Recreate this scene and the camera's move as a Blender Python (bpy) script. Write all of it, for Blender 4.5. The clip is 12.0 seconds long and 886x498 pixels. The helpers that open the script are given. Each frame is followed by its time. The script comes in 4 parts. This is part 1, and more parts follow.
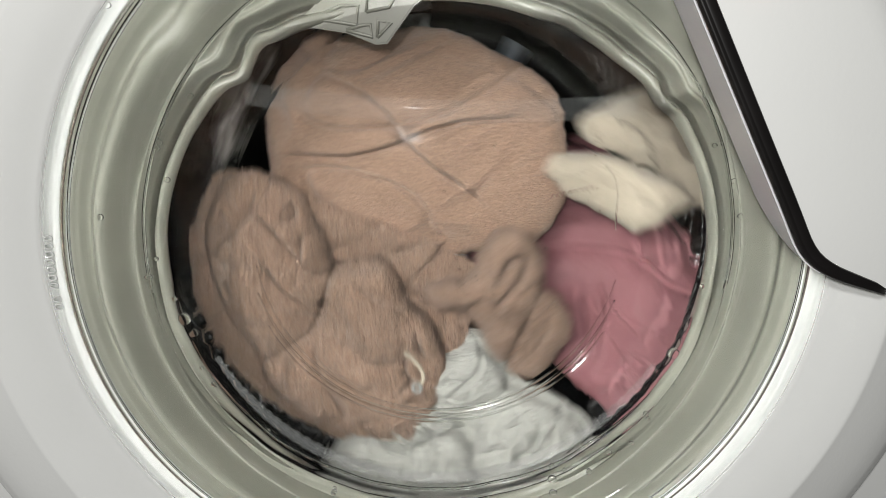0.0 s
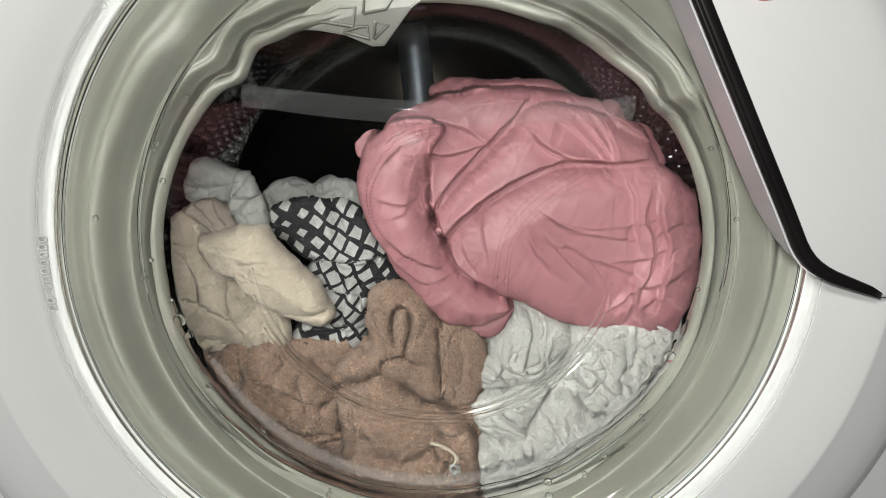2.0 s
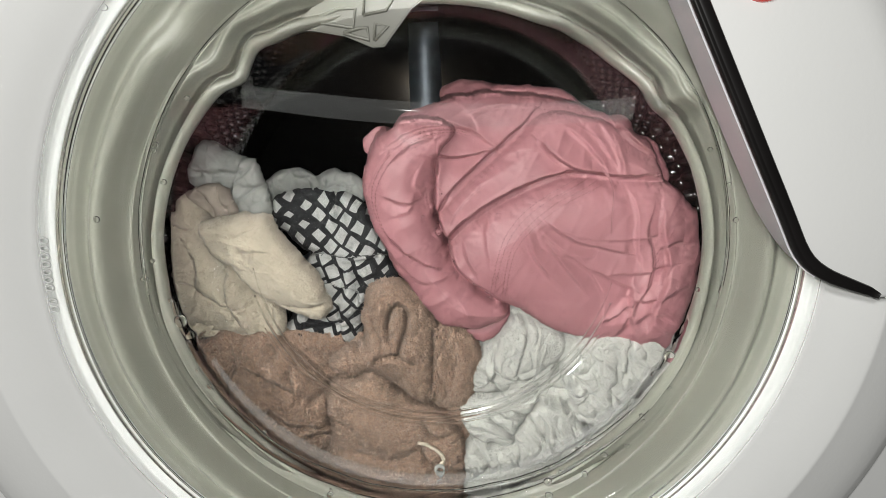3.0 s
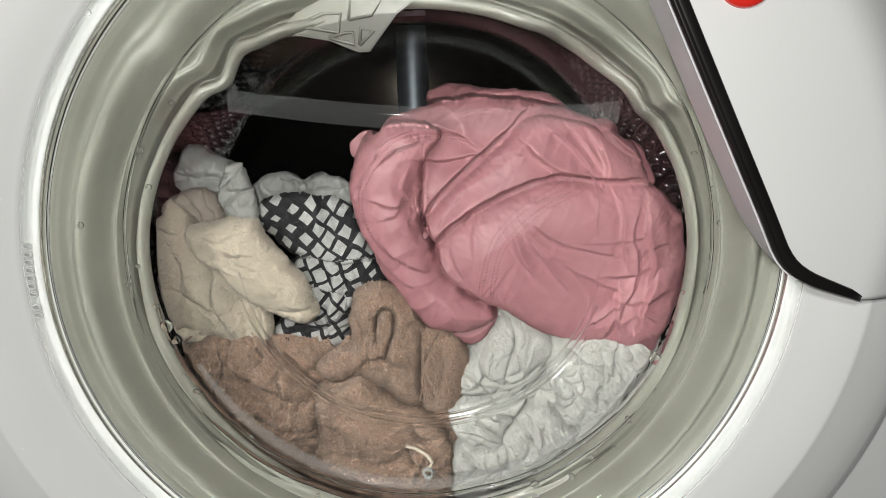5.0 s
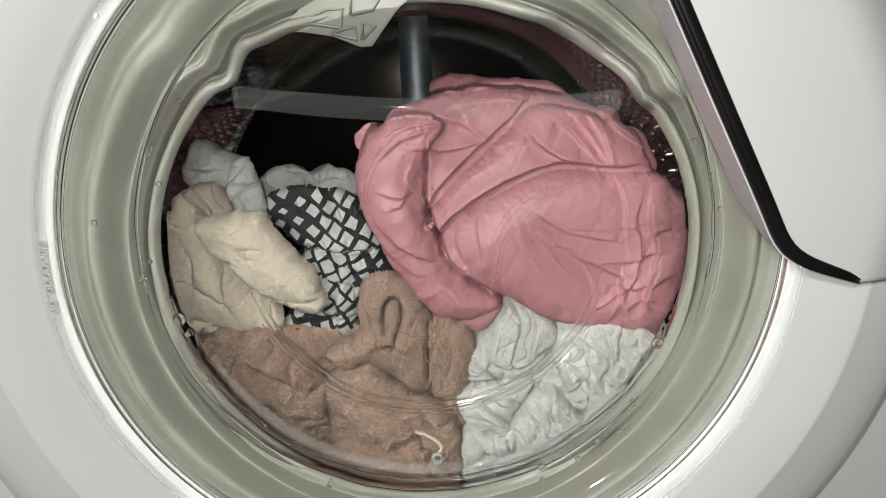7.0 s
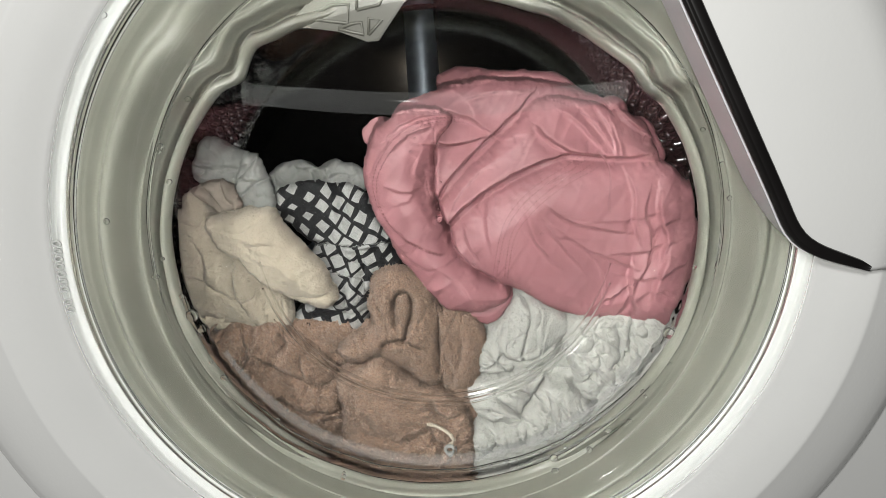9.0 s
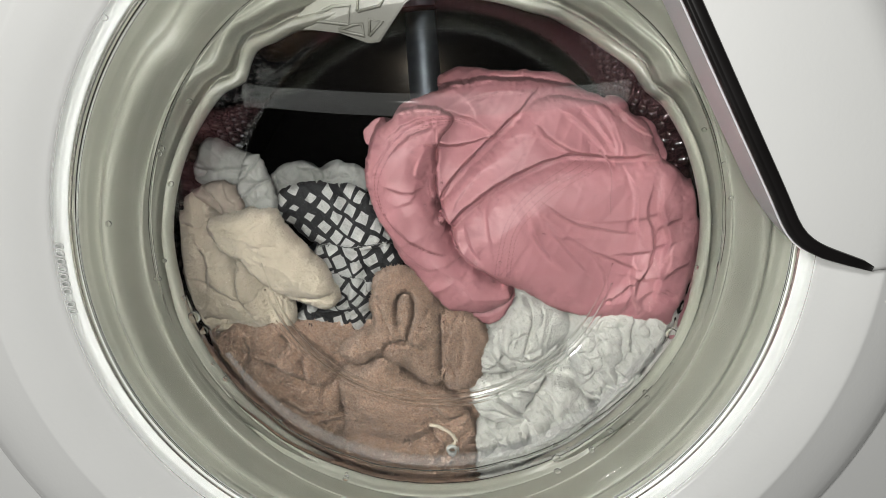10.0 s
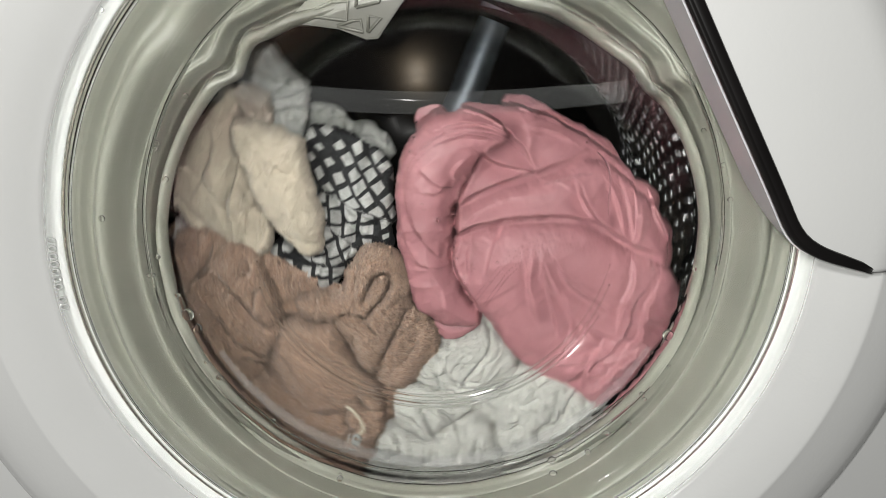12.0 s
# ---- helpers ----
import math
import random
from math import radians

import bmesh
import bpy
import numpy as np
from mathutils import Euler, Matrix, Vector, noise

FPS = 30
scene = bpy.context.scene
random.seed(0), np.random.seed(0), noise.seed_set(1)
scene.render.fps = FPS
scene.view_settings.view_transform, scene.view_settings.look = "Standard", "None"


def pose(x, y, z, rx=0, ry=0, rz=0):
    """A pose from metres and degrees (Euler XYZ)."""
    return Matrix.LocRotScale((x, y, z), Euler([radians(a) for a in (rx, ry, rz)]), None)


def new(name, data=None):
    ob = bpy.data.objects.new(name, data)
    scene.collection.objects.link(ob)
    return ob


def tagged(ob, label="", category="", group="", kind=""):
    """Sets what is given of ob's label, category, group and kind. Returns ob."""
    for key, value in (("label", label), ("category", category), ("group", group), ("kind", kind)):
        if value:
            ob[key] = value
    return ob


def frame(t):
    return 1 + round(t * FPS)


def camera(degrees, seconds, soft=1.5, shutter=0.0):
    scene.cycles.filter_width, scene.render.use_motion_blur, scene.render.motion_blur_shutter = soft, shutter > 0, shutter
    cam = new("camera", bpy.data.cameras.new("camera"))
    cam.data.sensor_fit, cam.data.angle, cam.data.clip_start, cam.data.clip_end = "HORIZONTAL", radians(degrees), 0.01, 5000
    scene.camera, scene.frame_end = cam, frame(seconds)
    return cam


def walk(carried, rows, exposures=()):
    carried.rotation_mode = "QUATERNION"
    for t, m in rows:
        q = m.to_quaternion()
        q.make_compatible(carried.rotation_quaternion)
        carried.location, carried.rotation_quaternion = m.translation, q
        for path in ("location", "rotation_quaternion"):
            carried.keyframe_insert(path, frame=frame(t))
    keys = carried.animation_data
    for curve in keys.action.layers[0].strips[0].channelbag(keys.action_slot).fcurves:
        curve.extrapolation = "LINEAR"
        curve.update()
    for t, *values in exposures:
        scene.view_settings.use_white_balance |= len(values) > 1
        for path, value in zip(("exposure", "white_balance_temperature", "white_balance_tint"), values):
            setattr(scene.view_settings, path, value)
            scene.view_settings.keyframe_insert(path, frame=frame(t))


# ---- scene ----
cam = camera(66.9, 12.0, soft=0.7, shutter=0.5)
walk(cam, [
    (0, pose(-0.0094, -0.3147, 0.0908, 75.24, 0, -1.76) @ pose(0, 0, 0, 0, 0, 1.70)),
    (0.5, pose(-0.0074, -0.3147, 0.0925, 75.29, 0, -1.45) @ pose(0, 0, 0, 0, 0, 1.53)),
    (1, pose(-0.0076, -0.3147, 0.0912, 75.60, 0, -1.59) @ pose(0, 0, 0, 0, 0, 1.78)),
    (1.5, pose(-0.0096, -0.3156, 0.0904, 75.53, 0, -1.75) @ pose(0, 0, 0, 0, 0, 2.09)),
    (2, pose(-0.0087, -0.3141, 0.0910, 75.38, 0, -1.97) @ pose(0, 0, 0, 0, 0, 1.96)),
    (2.5, pose(-0.0089, -0.3144, 0.0920, 75.17, 0, -1.96) @ pose(0, 0, 0, 0, 0, 1.87)),
    (4.5, pose(-0.0081, -0.3155, 0.0922, 75.95, 0, -2.33) @ pose(0, 0, 0, 0, 0, 2.14)),
    (5, pose(-0.0067, -0.3153, 0.0937, 75.44, 0, -2.81) @ pose(0, 0, 0, 0, 0, 1.88)),
    (5.5, pose(-0.0062, -0.3185, 0.0985, 74.37, 0, -2.61) @ pose(0, 0, 0, 0, 0, 1.29)),
    (6, pose(-0.0057, -0.3223, 0.0988, 74.53, 0, -2.41) @ pose(0, 0, 0, 0, 0, 0.94)),
    (6.5, pose(-0.0049, -0.3212, 0.0991, 74.20, 0, -2.21) @ pose(0, 0, 0, 0, 0, 0.68)),
    (7, pose(-0.0059, -0.3210, 0.0978, 74.20, 0, -2.21) @ pose(0, 0, 0, 0, 0, 0.69)),
    (7.5, pose(-0.0058, -0.3203, 0.0982, 74.08, 0, -2.07) @ pose(0, 0, 0, 0, 0, -0.00)),
    (9.5, pose(-0.0066, -0.3226, 0.0989, 73.47, 0, -1.35) @ pose(0, 0, 0, 0, 0, -0.40)),
    (10, pose(-0.0060, -0.3219, 0.0998, 73.45, 0, -1.26) @ pose(0, 0, 0, 0, 0, -0.57)),
    (10.5, pose(-0.0090, -0.3230, 0.1000, 73.60, 0, -1.70) @ pose(0, 0, 0, 0, 0, -0.00)),
    (11, pose(-0.0070, -0.3230, 0.0979, 73.69, 0, -2.50) @ pose(0, 0, 0, 0, 0, 0.33)),
    (11.5, pose(-0.0038, -0.3239, 0.0966, 73.70, 0, -1.99) @ pose(0, 0, 0, 0, 0, 0.37)),
    (12, pose(-0.0068, -0.3199, 0.0966, 73.75, 0, -1.67) @ pose(0, 0, 0, 0, 0, 0.10)),
])

# ---- light ----
world = bpy.data.worlds.new("room_air")
scene.world = world
world.use_nodes = True
world.node_tree.nodes["Background"].inputs["Color"].default_value = (0.9, 1.0, 0.95, 1)
world.node_tree.nodes["Background"].inputs["Strength"].default_value = 0.02
scene.view_settings.exposure = 0.0


def lamp(name, kind, power, colour, m, size, size_y=None):
    data = bpy.data.lights.new(name, kind)
    data.energy, data.color = power, colour
    if kind == "AREA":
        data.size = size
        if size_y:
            data.shape, data.size_y = "RECTANGLE", size_y
    else:
        data.shadow_soft_size = size
    ob = new(name, data)
    ob.matrix_world = m
    return ob


# the phone's torch beside its lens, and an added unseen light, upper left
TORCH = Vector((-0.024, -0.330, 0.108))
lamp("torch", "POINT", 3.0, (1.0, 0.985, 0.95), Matrix.Translation(TORCH), 0.006)
lamp("upper_left_light", "POINT", 46.0, (1.0, 0.99, 0.965), Matrix.Translation((-0.78, -1.50, 0.66)), 0.05)

# ---- materials ----
AZ = -0.03          # height of the drum's axis; the door's axis is at height 0
FLOOR = -0.46


def material(name, colour, rough=0.5, metal=0.0, vary=0.15, scale=30.0, bump=0.0, bump_scale=200.0, coat=0.0, spec=0.5, second_tone=None, sheen=0.0):
    m = bpy.data.materials.new(name)
    m.use_nodes = True
    nt = m.node_tree
    b = nt.nodes["Principled BSDF"]
    b.inputs["Roughness"].default_value = rough
    b.inputs["Metallic"].default_value = metal
    b.inputs["Coat Weight"].default_value = coat
    b.inputs["Specular IOR Level"].default_value = spec
    b.inputs["Sheen Weight"].default_value = sheen
    tc = nt.nodes.new("ShaderNodeTexCoord")
    n = nt.nodes.new("ShaderNodeTexNoise")
    n.inputs["Scale"].default_value, n.inputs["Detail"].default_value = scale, 6
    nt.links.new(tc.outputs["Object"], n.inputs["Vector"])
    ramp = nt.nodes.new("ShaderNodeValToRGB")
    dark = second_tone or [c * (1 - vary) for c in colour]
    ramp.color_ramp.elements[0].position, ramp.color_ramp.elements[1].position = 0.35, 0.65
    ramp.color_ramp.elements[0].color = (*dark, 1)
    ramp.color_ramp.elements[1].color = (*[min(1, c * (1 + vary * 0.4)) for c in colour], 1)
    nt.links.new(n.outputs["Fac"], ramp.inputs["Fac"])
    nt.links.new(ramp.outputs["Color"], b.inputs["Base Color"])
    if bump:
        n2 = nt.nodes.new("ShaderNodeTexNoise")
        n2.inputs["Scale"].default_value, n2.inputs["Detail"].default_value = bump_scale, 7
        nt.links.new(tc.outputs["Object"], n2.inputs["Vector"])
        bp = nt.nodes.new("ShaderNodeBump")
        bp.inputs["Strength"].default_value, bp.inputs["Distance"].default_value = bump, 0.002
        nt.links.new(n2.outputs["Fac"], bp.inputs["Height"])
        nt.links.new(bp.outputs["Normal"], b.inputs["Normal"])
    return m


def glass_material(name, colour, rough=0.0, ior=1.45):
    m = bpy.data.materials.new(name)
    m.use_nodes = True
    b = m.node_tree.nodes["Principled BSDF"]
    b.inputs["Base Color"].default_value = (*colour, 1)
    b.inputs["Roughness"].default_value, b.inputs["IOR"].default_value = rough, ior
    b.inputs["Transmission Weight"].default_value = 1.0
    return m


WHITE_PLASTIC = material("white_plastic", (0.80, 0.81, 0.80), 0.20, vary=0.03, scale=8, bump=0.04, bump_scale=500)
CABINET = material("white_enamel", (0.78, 0.79, 0.78), 0.35, vary=0.03, scale=6)
SILVER = material("pale_grey_plastic", (0.74, 0.74, 0.77), 0.30, vary=0.04, scale=20)
BLACK = material("black_plastic", (0.010, 0.009, 0.009), 0.3, vary=0.2, scale=40)
RED = material("red_gloss", (0.75, 0.03, 0.02), 0.15, vary=0.05, coat=0.6)
RUBBER = material("grey_rubber", (0.225, 0.226, 0.192), 0.36, vary=0.12, scale=14, bump=0.06, bump_scale=60, coat=0.2)
# drum steel with the dark of the interior put into its colour
SHADED_STEEL = material("shaded_drum_steel", (0.006, 0.006, 0.007), 0.90, metal=0.0, spec=0.0, vary=0.15, scale=25)
# the same steel, lighter on the dimples for their highlights
DIMPLE = material("lit_dimple_steel", (0.24, 0.245, 0.25), 0.20, metal=1.0, vary=0.1, scale=60)
DIMPLE.node_tree.nodes["Principled BSDF"].inputs["Specular Tint"].default_value = (0.12, 0.12, 0.12, 1)
# the same steel, the rib's bluish highlight put into its colour
RIB_STEEL = material("lit_rib_steel", (0.42, 0.47, 0.53), 0.55, metal=1.0, vary=0.35, scale=30)
# rear wall: shade painted near-black, with brownish reflections mottled in
SHADED_REAR = material("shaded_rear_steel", (0.0025, 0.0025, 0.0025), 0.16, metal=1.0, vary=0.3, scale=9, second_tone=(0.008, 0.006, 0.004))
GLASS = glass_material("door_glass", (0.945, 0.96, 0.945), 0.0, 1.28)
CLEAR = glass_material("clear_plastic", (0.87, 0.885, 0.87), 0.02, 1.16)
CLEAR_MARK = material("embossed_plastic", (0.62, 0.63, 0.62), 0.2, vary=0.03)
# thin pale film that paints a reflection on the door glass
REFLECTION_FILM = glass_material("reflection_film", (0.85, 0.88, 0.87), 0.08)
REFLECTION_FILM.node_tree.nodes["Principled BSDF"].inputs["Transmission Weight"].default_value = 0.0
REFLECTION_FILM.node_tree.nodes["Principled BSDF"].inputs["Alpha"].default_value = 0.06
GLASS.node_tree.nodes["Principled BSDF"].inputs["Coat Weight"].default_value = 0.4
GLASS.node_tree.nodes["Principled BSDF"].inputs["Coat IOR"].default_value = 1.3
GLASS.node_tree.nodes["Principled BSDF"].inputs["Coat Roughness"].default_value = 0.045
# denser copy of the film, paints the bright band low on the bowl
BAND = REFLECTION_FILM.copy()
BAND.node_tree.nodes["Principled BSDF"].inputs["Alpha"].default_value = 0.09
WATER = glass_material("water", (1, 1, 1), 0.0, 1.33)
PINK_CLOTH = material("pink_nylon", (0.305, 0.137, 0.150), 0.50, vary=0.10, scale=22, bump=0.40, bump_scale=48, spec=0.4)
PINK_THREAD = material("pink_thread", (0.20, 0.08, 0.09), 0.7, vary=0.1)
BROWN_CLOTH = material("brown_terry", (0.36, 0.232, 0.165), 0.95, vary=0.22, scale=650, bump=1.0, bump_scale=900, sheen=0.3)
CREAM_CLOTH = material("cream_terry", (0.50, 0.44, 0.35), 0.95, vary=0.09, scale=90, bump=0.6, bump_scale=800, sheen=0.3)
WHITE_CLOTH = material("white_plush", (0.42, 0.42, 0.39), 0.9, vary=0.08, scale=60, bump=0.7, bump_scale=600, sheen=0.3)
SHEER_CLOTH = material("pale_cotton", (0.33, 0.335, 0.322), 0.8, vary=0.12, scale=35, bump=0.4, bump_scale=200)
PRINT_CLOTH = material("blotchy_print", (0.46, 0.43, 0.41), 0.85, scale=130, second_tone=(0.05, 0.035, 0.035), bump=0.4, bump_scale=300)


def pile_material(cloth):
    """The cloth's colour, a little different from loop to loop."""
    m = cloth.copy()
    m.name = cloth.name + "_pile"
    nt = m.node_tree
    b = nt.nodes["Principled BSDF"]
    geo = nt.nodes.new("ShaderNodeNewGeometry")
    span = nt.nodes.new("ShaderNodeMapRange")
    span.inputs["To Min"].default_value, span.inputs["To Max"].default_value = 0.86, 1.10
    nt.links.new(geo.outputs["Random Per Island"], span.inputs["Value"])
    mix = nt.nodes.new("ShaderNodeVectorMath")
    mix.operation = "SCALE"
    nt.links.new(b.inputs["Base Color"].links[0].from_socket, mix.inputs[0])
    nt.links.new(span.outputs["Result"], mix.inputs["Scale"])
    nt.links.new(mix.outputs[0], b.inputs["Base Color"])
    return m


PILE = {c.name: pile_material(c) for c in (BROWN_CLOTH, CREAM_CLOTH, WHITE_CLOTH)}
TAUPE_CLOTH = material("taupe_cotton", (0.34, 0.29, 0.25), 0.85, vary=0.15, scale=60, bump=0.4, bump_scale=300)
# both kept dark so the door glass reflects little of the unseen room
WALL_PAINT = material("wall_paint", (0.07, 0.07, 0.066), 0.8, vary=0.05, scale=3)
TILE = material("floor_tile", (0.11, 0.105, 0.10), 0.4, vary=0.15, scale=4)


def check_material():
    m = material("black_and_white_knit", (0.36, 0.36, 0.352), 0.85, vary=0.12, scale=200, bump=0.6, bump_scale=500)
    nt = m.node_tree
    b = nt.nodes["Principled BSDF"]
    white = b.inputs["Base Color"].links[0].from_socket
    uv = nt.nodes.new("ShaderNodeUVMap")
    uv.uv_map = "UVMap"
    warp = nt.nodes.new("ShaderNodeTexNoise")
    warp.inputs["Scale"].default_value, warp.inputs["Detail"].default_value = 22, 2
    nt.links.new(uv.outputs["UV"], warp.inputs["Vector"])
    add = nt.nodes.new("ShaderNodeVectorMath")
    add.operation = "MULTIPLY_ADD"
    nt.links.new(warp.outputs["Color"], add.inputs[0])
    add.inputs[1].default_value = (0.020, 0.020, 0)
    nt.links.new(uv.outputs["UV"], add.inputs[2])
    brick = nt.nodes.new("ShaderNodeTexBrick")
    brick.offset = 0.25
    brick.inputs["Scale"].default_value = 1.0
    brick.inputs["Brick Width"].default_value = 0.0102
    brick.inputs["Row Height"].default_value = 0.0108
    wide = nt.nodes.new("ShaderNodeTexNoise")
    wide.inputs["Scale"].default_value, wide.inputs["Detail"].default_value = 26, 1
    nt.links.new(uv.outputs["UV"], wide.inputs["Vector"])
    span = nt.nodes.new("ShaderNodeMapRange")
    span.inputs["From Min"].default_value, span.inputs["From Max"].default_value = 0.38, 0.62
    span.inputs["To Min"].default_value, span.inputs["To Max"].default_value = 0.0013, 0.0036
    nt.links.new(wide.outputs["Fac"], span.inputs["Value"])
    nt.links.new(span.outputs["Result"], brick.inputs["Mortar Size"])
    brick.inputs["Mortar Smooth"].default_value = 0.1
    brick.inputs["Mortar"].default_value = (0, 0, 0, 1)
    brick.inputs["Color1"].default_value = brick.inputs["Color2"].default_value = (1, 1, 1, 1)
    nt.links.new(add.outputs[0], brick.inputs["Vector"])
    mix = nt.nodes.new("ShaderNodeMix")
    mix.data_type = "RGBA"
    nt.links.new(brick.outputs["Fac"], mix.inputs["Factor"])
    nt.links.new(white, mix.inputs["A"])
    mix.inputs["B"].default_value = (0.012, 0.012, 0.014, 1)
    nt.links.new(mix.outputs["Result"], b.inputs["Base Color"])
    return m


CHECK_CLOTH = check_material()


# ---- building helpers ----
def mesh_object(name, verts, faces, mat, parent=None, label="", smooth=True):
    me = bpy.data.meshes.new(name)
    me.from_pydata([tuple(v) for v in verts], [], [tuple(f) for f in faces])
    me.materials.append(mat)
    me.polygons.foreach_set("use_smooth", [smooth] * len(me.polygons))
    ob = new(name, me)
    ob.parent = parent
    if label:
        tagged(ob, label)
    return ob


def part(name, bm, mat, parent, label="", smooth=True):
    me = bpy.data.meshes.new(name)
    bm.normal_update()
    bm.to_mesh(me)
    bm.free()
    me.materials.append(mat)
    me.polygons.foreach_set("use_smooth", [smooth] * len(me.polygons))
    ob = new(name, me)
    ob.parent = parent
    if label:
        tagged(ob, label)
    return ob


def lathe(profile, steps, shape=None, closed=True):
    """Revolves (radius, depth) pairs about the y axis; shape(r, y, a) may move a point."""
    verts, faces, n = [], [], len(profile)
    for i in range(steps):
        a = 2 * math.pi * i / steps
        for r, y in profile:
            verts.append(shape(r, y, a) if shape else (r * math.cos(a), y, r * math.sin(a)))
    for i in range(steps):
        j = (i + 1) % steps
        for k in range(n if closed else n - 1):
            l = (k + 1) % n
            faces.append((i * n + k, i * n + l, j * n + l, j * n + k))
    return verts, faces


def rounded(profile, rounds=2):
    """Chaikin smoothing of an open chain of pairs."""
    for _ in range(rounds):
        out = [profile[0]]
        for (a, b), (c, d) in zip(profile, profile[1:]):
            out += [(a * 0.75 + c * 0.25, b * 0.75 + d * 0.25), (a * 0.25 + c * 0.75, b * 0.25 + d * 0.75)]
        profile = out + [profile[-1]]
    return profile


def box(bm, lo, hi, bevel=0.0):
    g = bmesh.ops.create_cube(bm, size=1)["verts"]
    for v in g:
        v.co = Vector([l + (c + 0.5) * (h - l) for c, l, h in zip(v.co, lo, hi)])
    if bevel:
        edges = list({e for v in g for e in v.link_edges})
        bmesh.ops.bevel(bm, geom=edges, offset=bevel, segments=2, affect="EDGES")


def tube(points, radius, sides=8, taper=None):
    verts, faces, n = [], [], len(points)
    pts = [Vector(p) for p in points]
    for i, p in enumerate(pts):
        d = (pts[min(i + 1, n - 1)] - pts[max(i - 1, 0)]).normalized()
        u = d.cross(Vector((0, 1, 0.01))).normalized()
        w = d.cross(u)
        r = radius * (taper(i / (n - 1)) if taper else 1)
        for k in range(sides):
            a = 2 * math.pi * k / sides
            verts.append(p + (u * math.cos(a) + w * math.sin(a)) * r)
    for i in range(n - 1):
        for k in range(sides):
            l = (k + 1) % sides
            faces.append((i * sides + k, i * sides + l, (i + 1) * sides + l, (i + 1) * sides + k))
    faces.append(tuple(range(sides - 1, -1, -1)))
    faces.append(tuple((n - 1) * sides + k for k in range(sides)))
    return verts, faces


def grid_noise(x, z, seed):
    """Smooth value noise on arrays, about -1 to 1."""
    table = np.random.RandomState(seed).uniform(-1, 1, (64, 64))
    xi, zi = np.floor(x).astype(int), np.floor(z).astype(int)
    fx, fz = x - xi, z - zi
    fx, fz = fx * fx * (3 - 2 * fx), fz * fz * (3 - 2 * fz)
    at = lambda a, b: table[a % 64, b % 64]
    return (at(xi, zi) * (1 - fx) + at(xi + 1, zi) * fx) * (1 - fz) + (at(xi, zi + 1) * (1 - fx) + at(xi + 1, zi + 1) * fx) * fz


# ---- room ----
# unseen shell added round the machine, shapes what the glass reflects
def room():
    for name, lo, hi in (("wall_north", (-1.6, 0.75, FLOOR), (1.6, 0.85, 2.0)), ("wall_south", (-1.6, -3.5, FLOOR), (1.6, -3.4, 2.0)),
                         ("wall_west", (-1.7, -3.5, FLOOR), (-1.6, 0.85, 2.0)), ("wall_east", (1.6, -3.5, FLOOR), (1.7, 0.85, 2.0))):
        bm = bmesh.new()
        box(bm, lo, hi)
        tagged(part(name, bm, WALL_PAINT, None, smooth=False), "plain dark room wall, unseen, added to keep glass reflections low", "wall", kind="structure")
    bm = bmesh.new()
    box(bm, (-1.7, -3.5, FLOOR - 0.1), (1.7, 0.85, FLOOR))
    tagged(part("floor", bm, TILE, None, smooth=False), "dark unseen floor added under the washing machine", "floor", kind="structure")
    bm = bmesh.new()
    box(bm, (-1.7, -3.5, 2.0), (1.7, 0.85, 2.1))
    tagged(part("ceiling", bm, WALL_PAINT, None, smooth=False), "plain dark unseen ceiling, added to close the room", "ceiling", kind="structure")


room()


# ---- washing machine ----
def washing_machine():
    machine = tagged(new("washing_machine"), "white front-loading washing machine with a round glass door", "washing machine")
    # front panel with its round opening
    n, verts, faces = 96, [], []
    for y in (0.012, 0.016):
        for i in range(n):
            a = 2 * math.pi * i / n
            c, s = math.cos(a), math.sin(a)
            k = 0.298 / max(abs(c), abs(s))
            verts.append((0.205 * c, y, 0.205 * s))
            z = k * s
            verts.append((k * c, y, z * (0.38 / 0.298) if z > 0 else z * ((-FLOOR - 0.02) / 0.298)))
    for i in range(n):
        j = (i + 1) % n
        for b in (0, 2 * n):
            f = (b + 2 * i, b + 2 * i + 1, b + 2 * j + 1, b + 2 * j)
            faces.append(f if b == 0 else f[::-1])
        faces.append((2 * i, 2 * j, 2 * n + 2 * j, 2 * n + 2 * i))
        faces.append((2 * i + 1, 2 * n + 2 * i + 1, 2 * n + 2 * j + 1, 2 * j + 1))
    mesh_object("front_panel", verts, faces, CABINET, machine, smooth=False)
    for name, lo, hi in (("side_panel", (-0.30, 0.018, FLOOR + 0.02), (-0.298, 0.60, 0.38)), ("side_panel", (0.298, 0.018, FLOOR + 0.02), (0.30, 0.60, 0.38)),
                         ("top_panel", (-0.30, 0.0, 0.382), (0.30, 0.60, 0.41)), ("back_panel", (-0.297, 0.598, FLOOR + 0.02), (0.297, 0.60, 0.38)),
                         ("base_panel", (-0.297, 0.02, FLOOR + 0.02), (0.297, 0.595, FLOOR + 0.03))):
        bm = bmesh.new()
        box(bm, lo, hi)
        part(name, bm, CABINET, machine, smooth=False)
    for x in (-0.25, 0.25):
        for y in (0.06, 0.55):
            bm = bmesh.new()
            bmesh.ops.create_cone(bm, cap_ends=True, segments=20, radius1=0.025, radius2=0.02, depth=0.02, matrix=Matrix.Translation((x, y, FLOOR + 0.01)))
            part("foot", bm, BLACK, machine)
    # outer tub behind the gasket
    v, f = lathe([(0.19, 0.070), (0.262, 0.072), (0.262, 0.45), (0.0005, 0.45), (0.0005, 0.455), (0.267, 0.455), (0.267, 0.066), (0.19, 0.066)], 64,
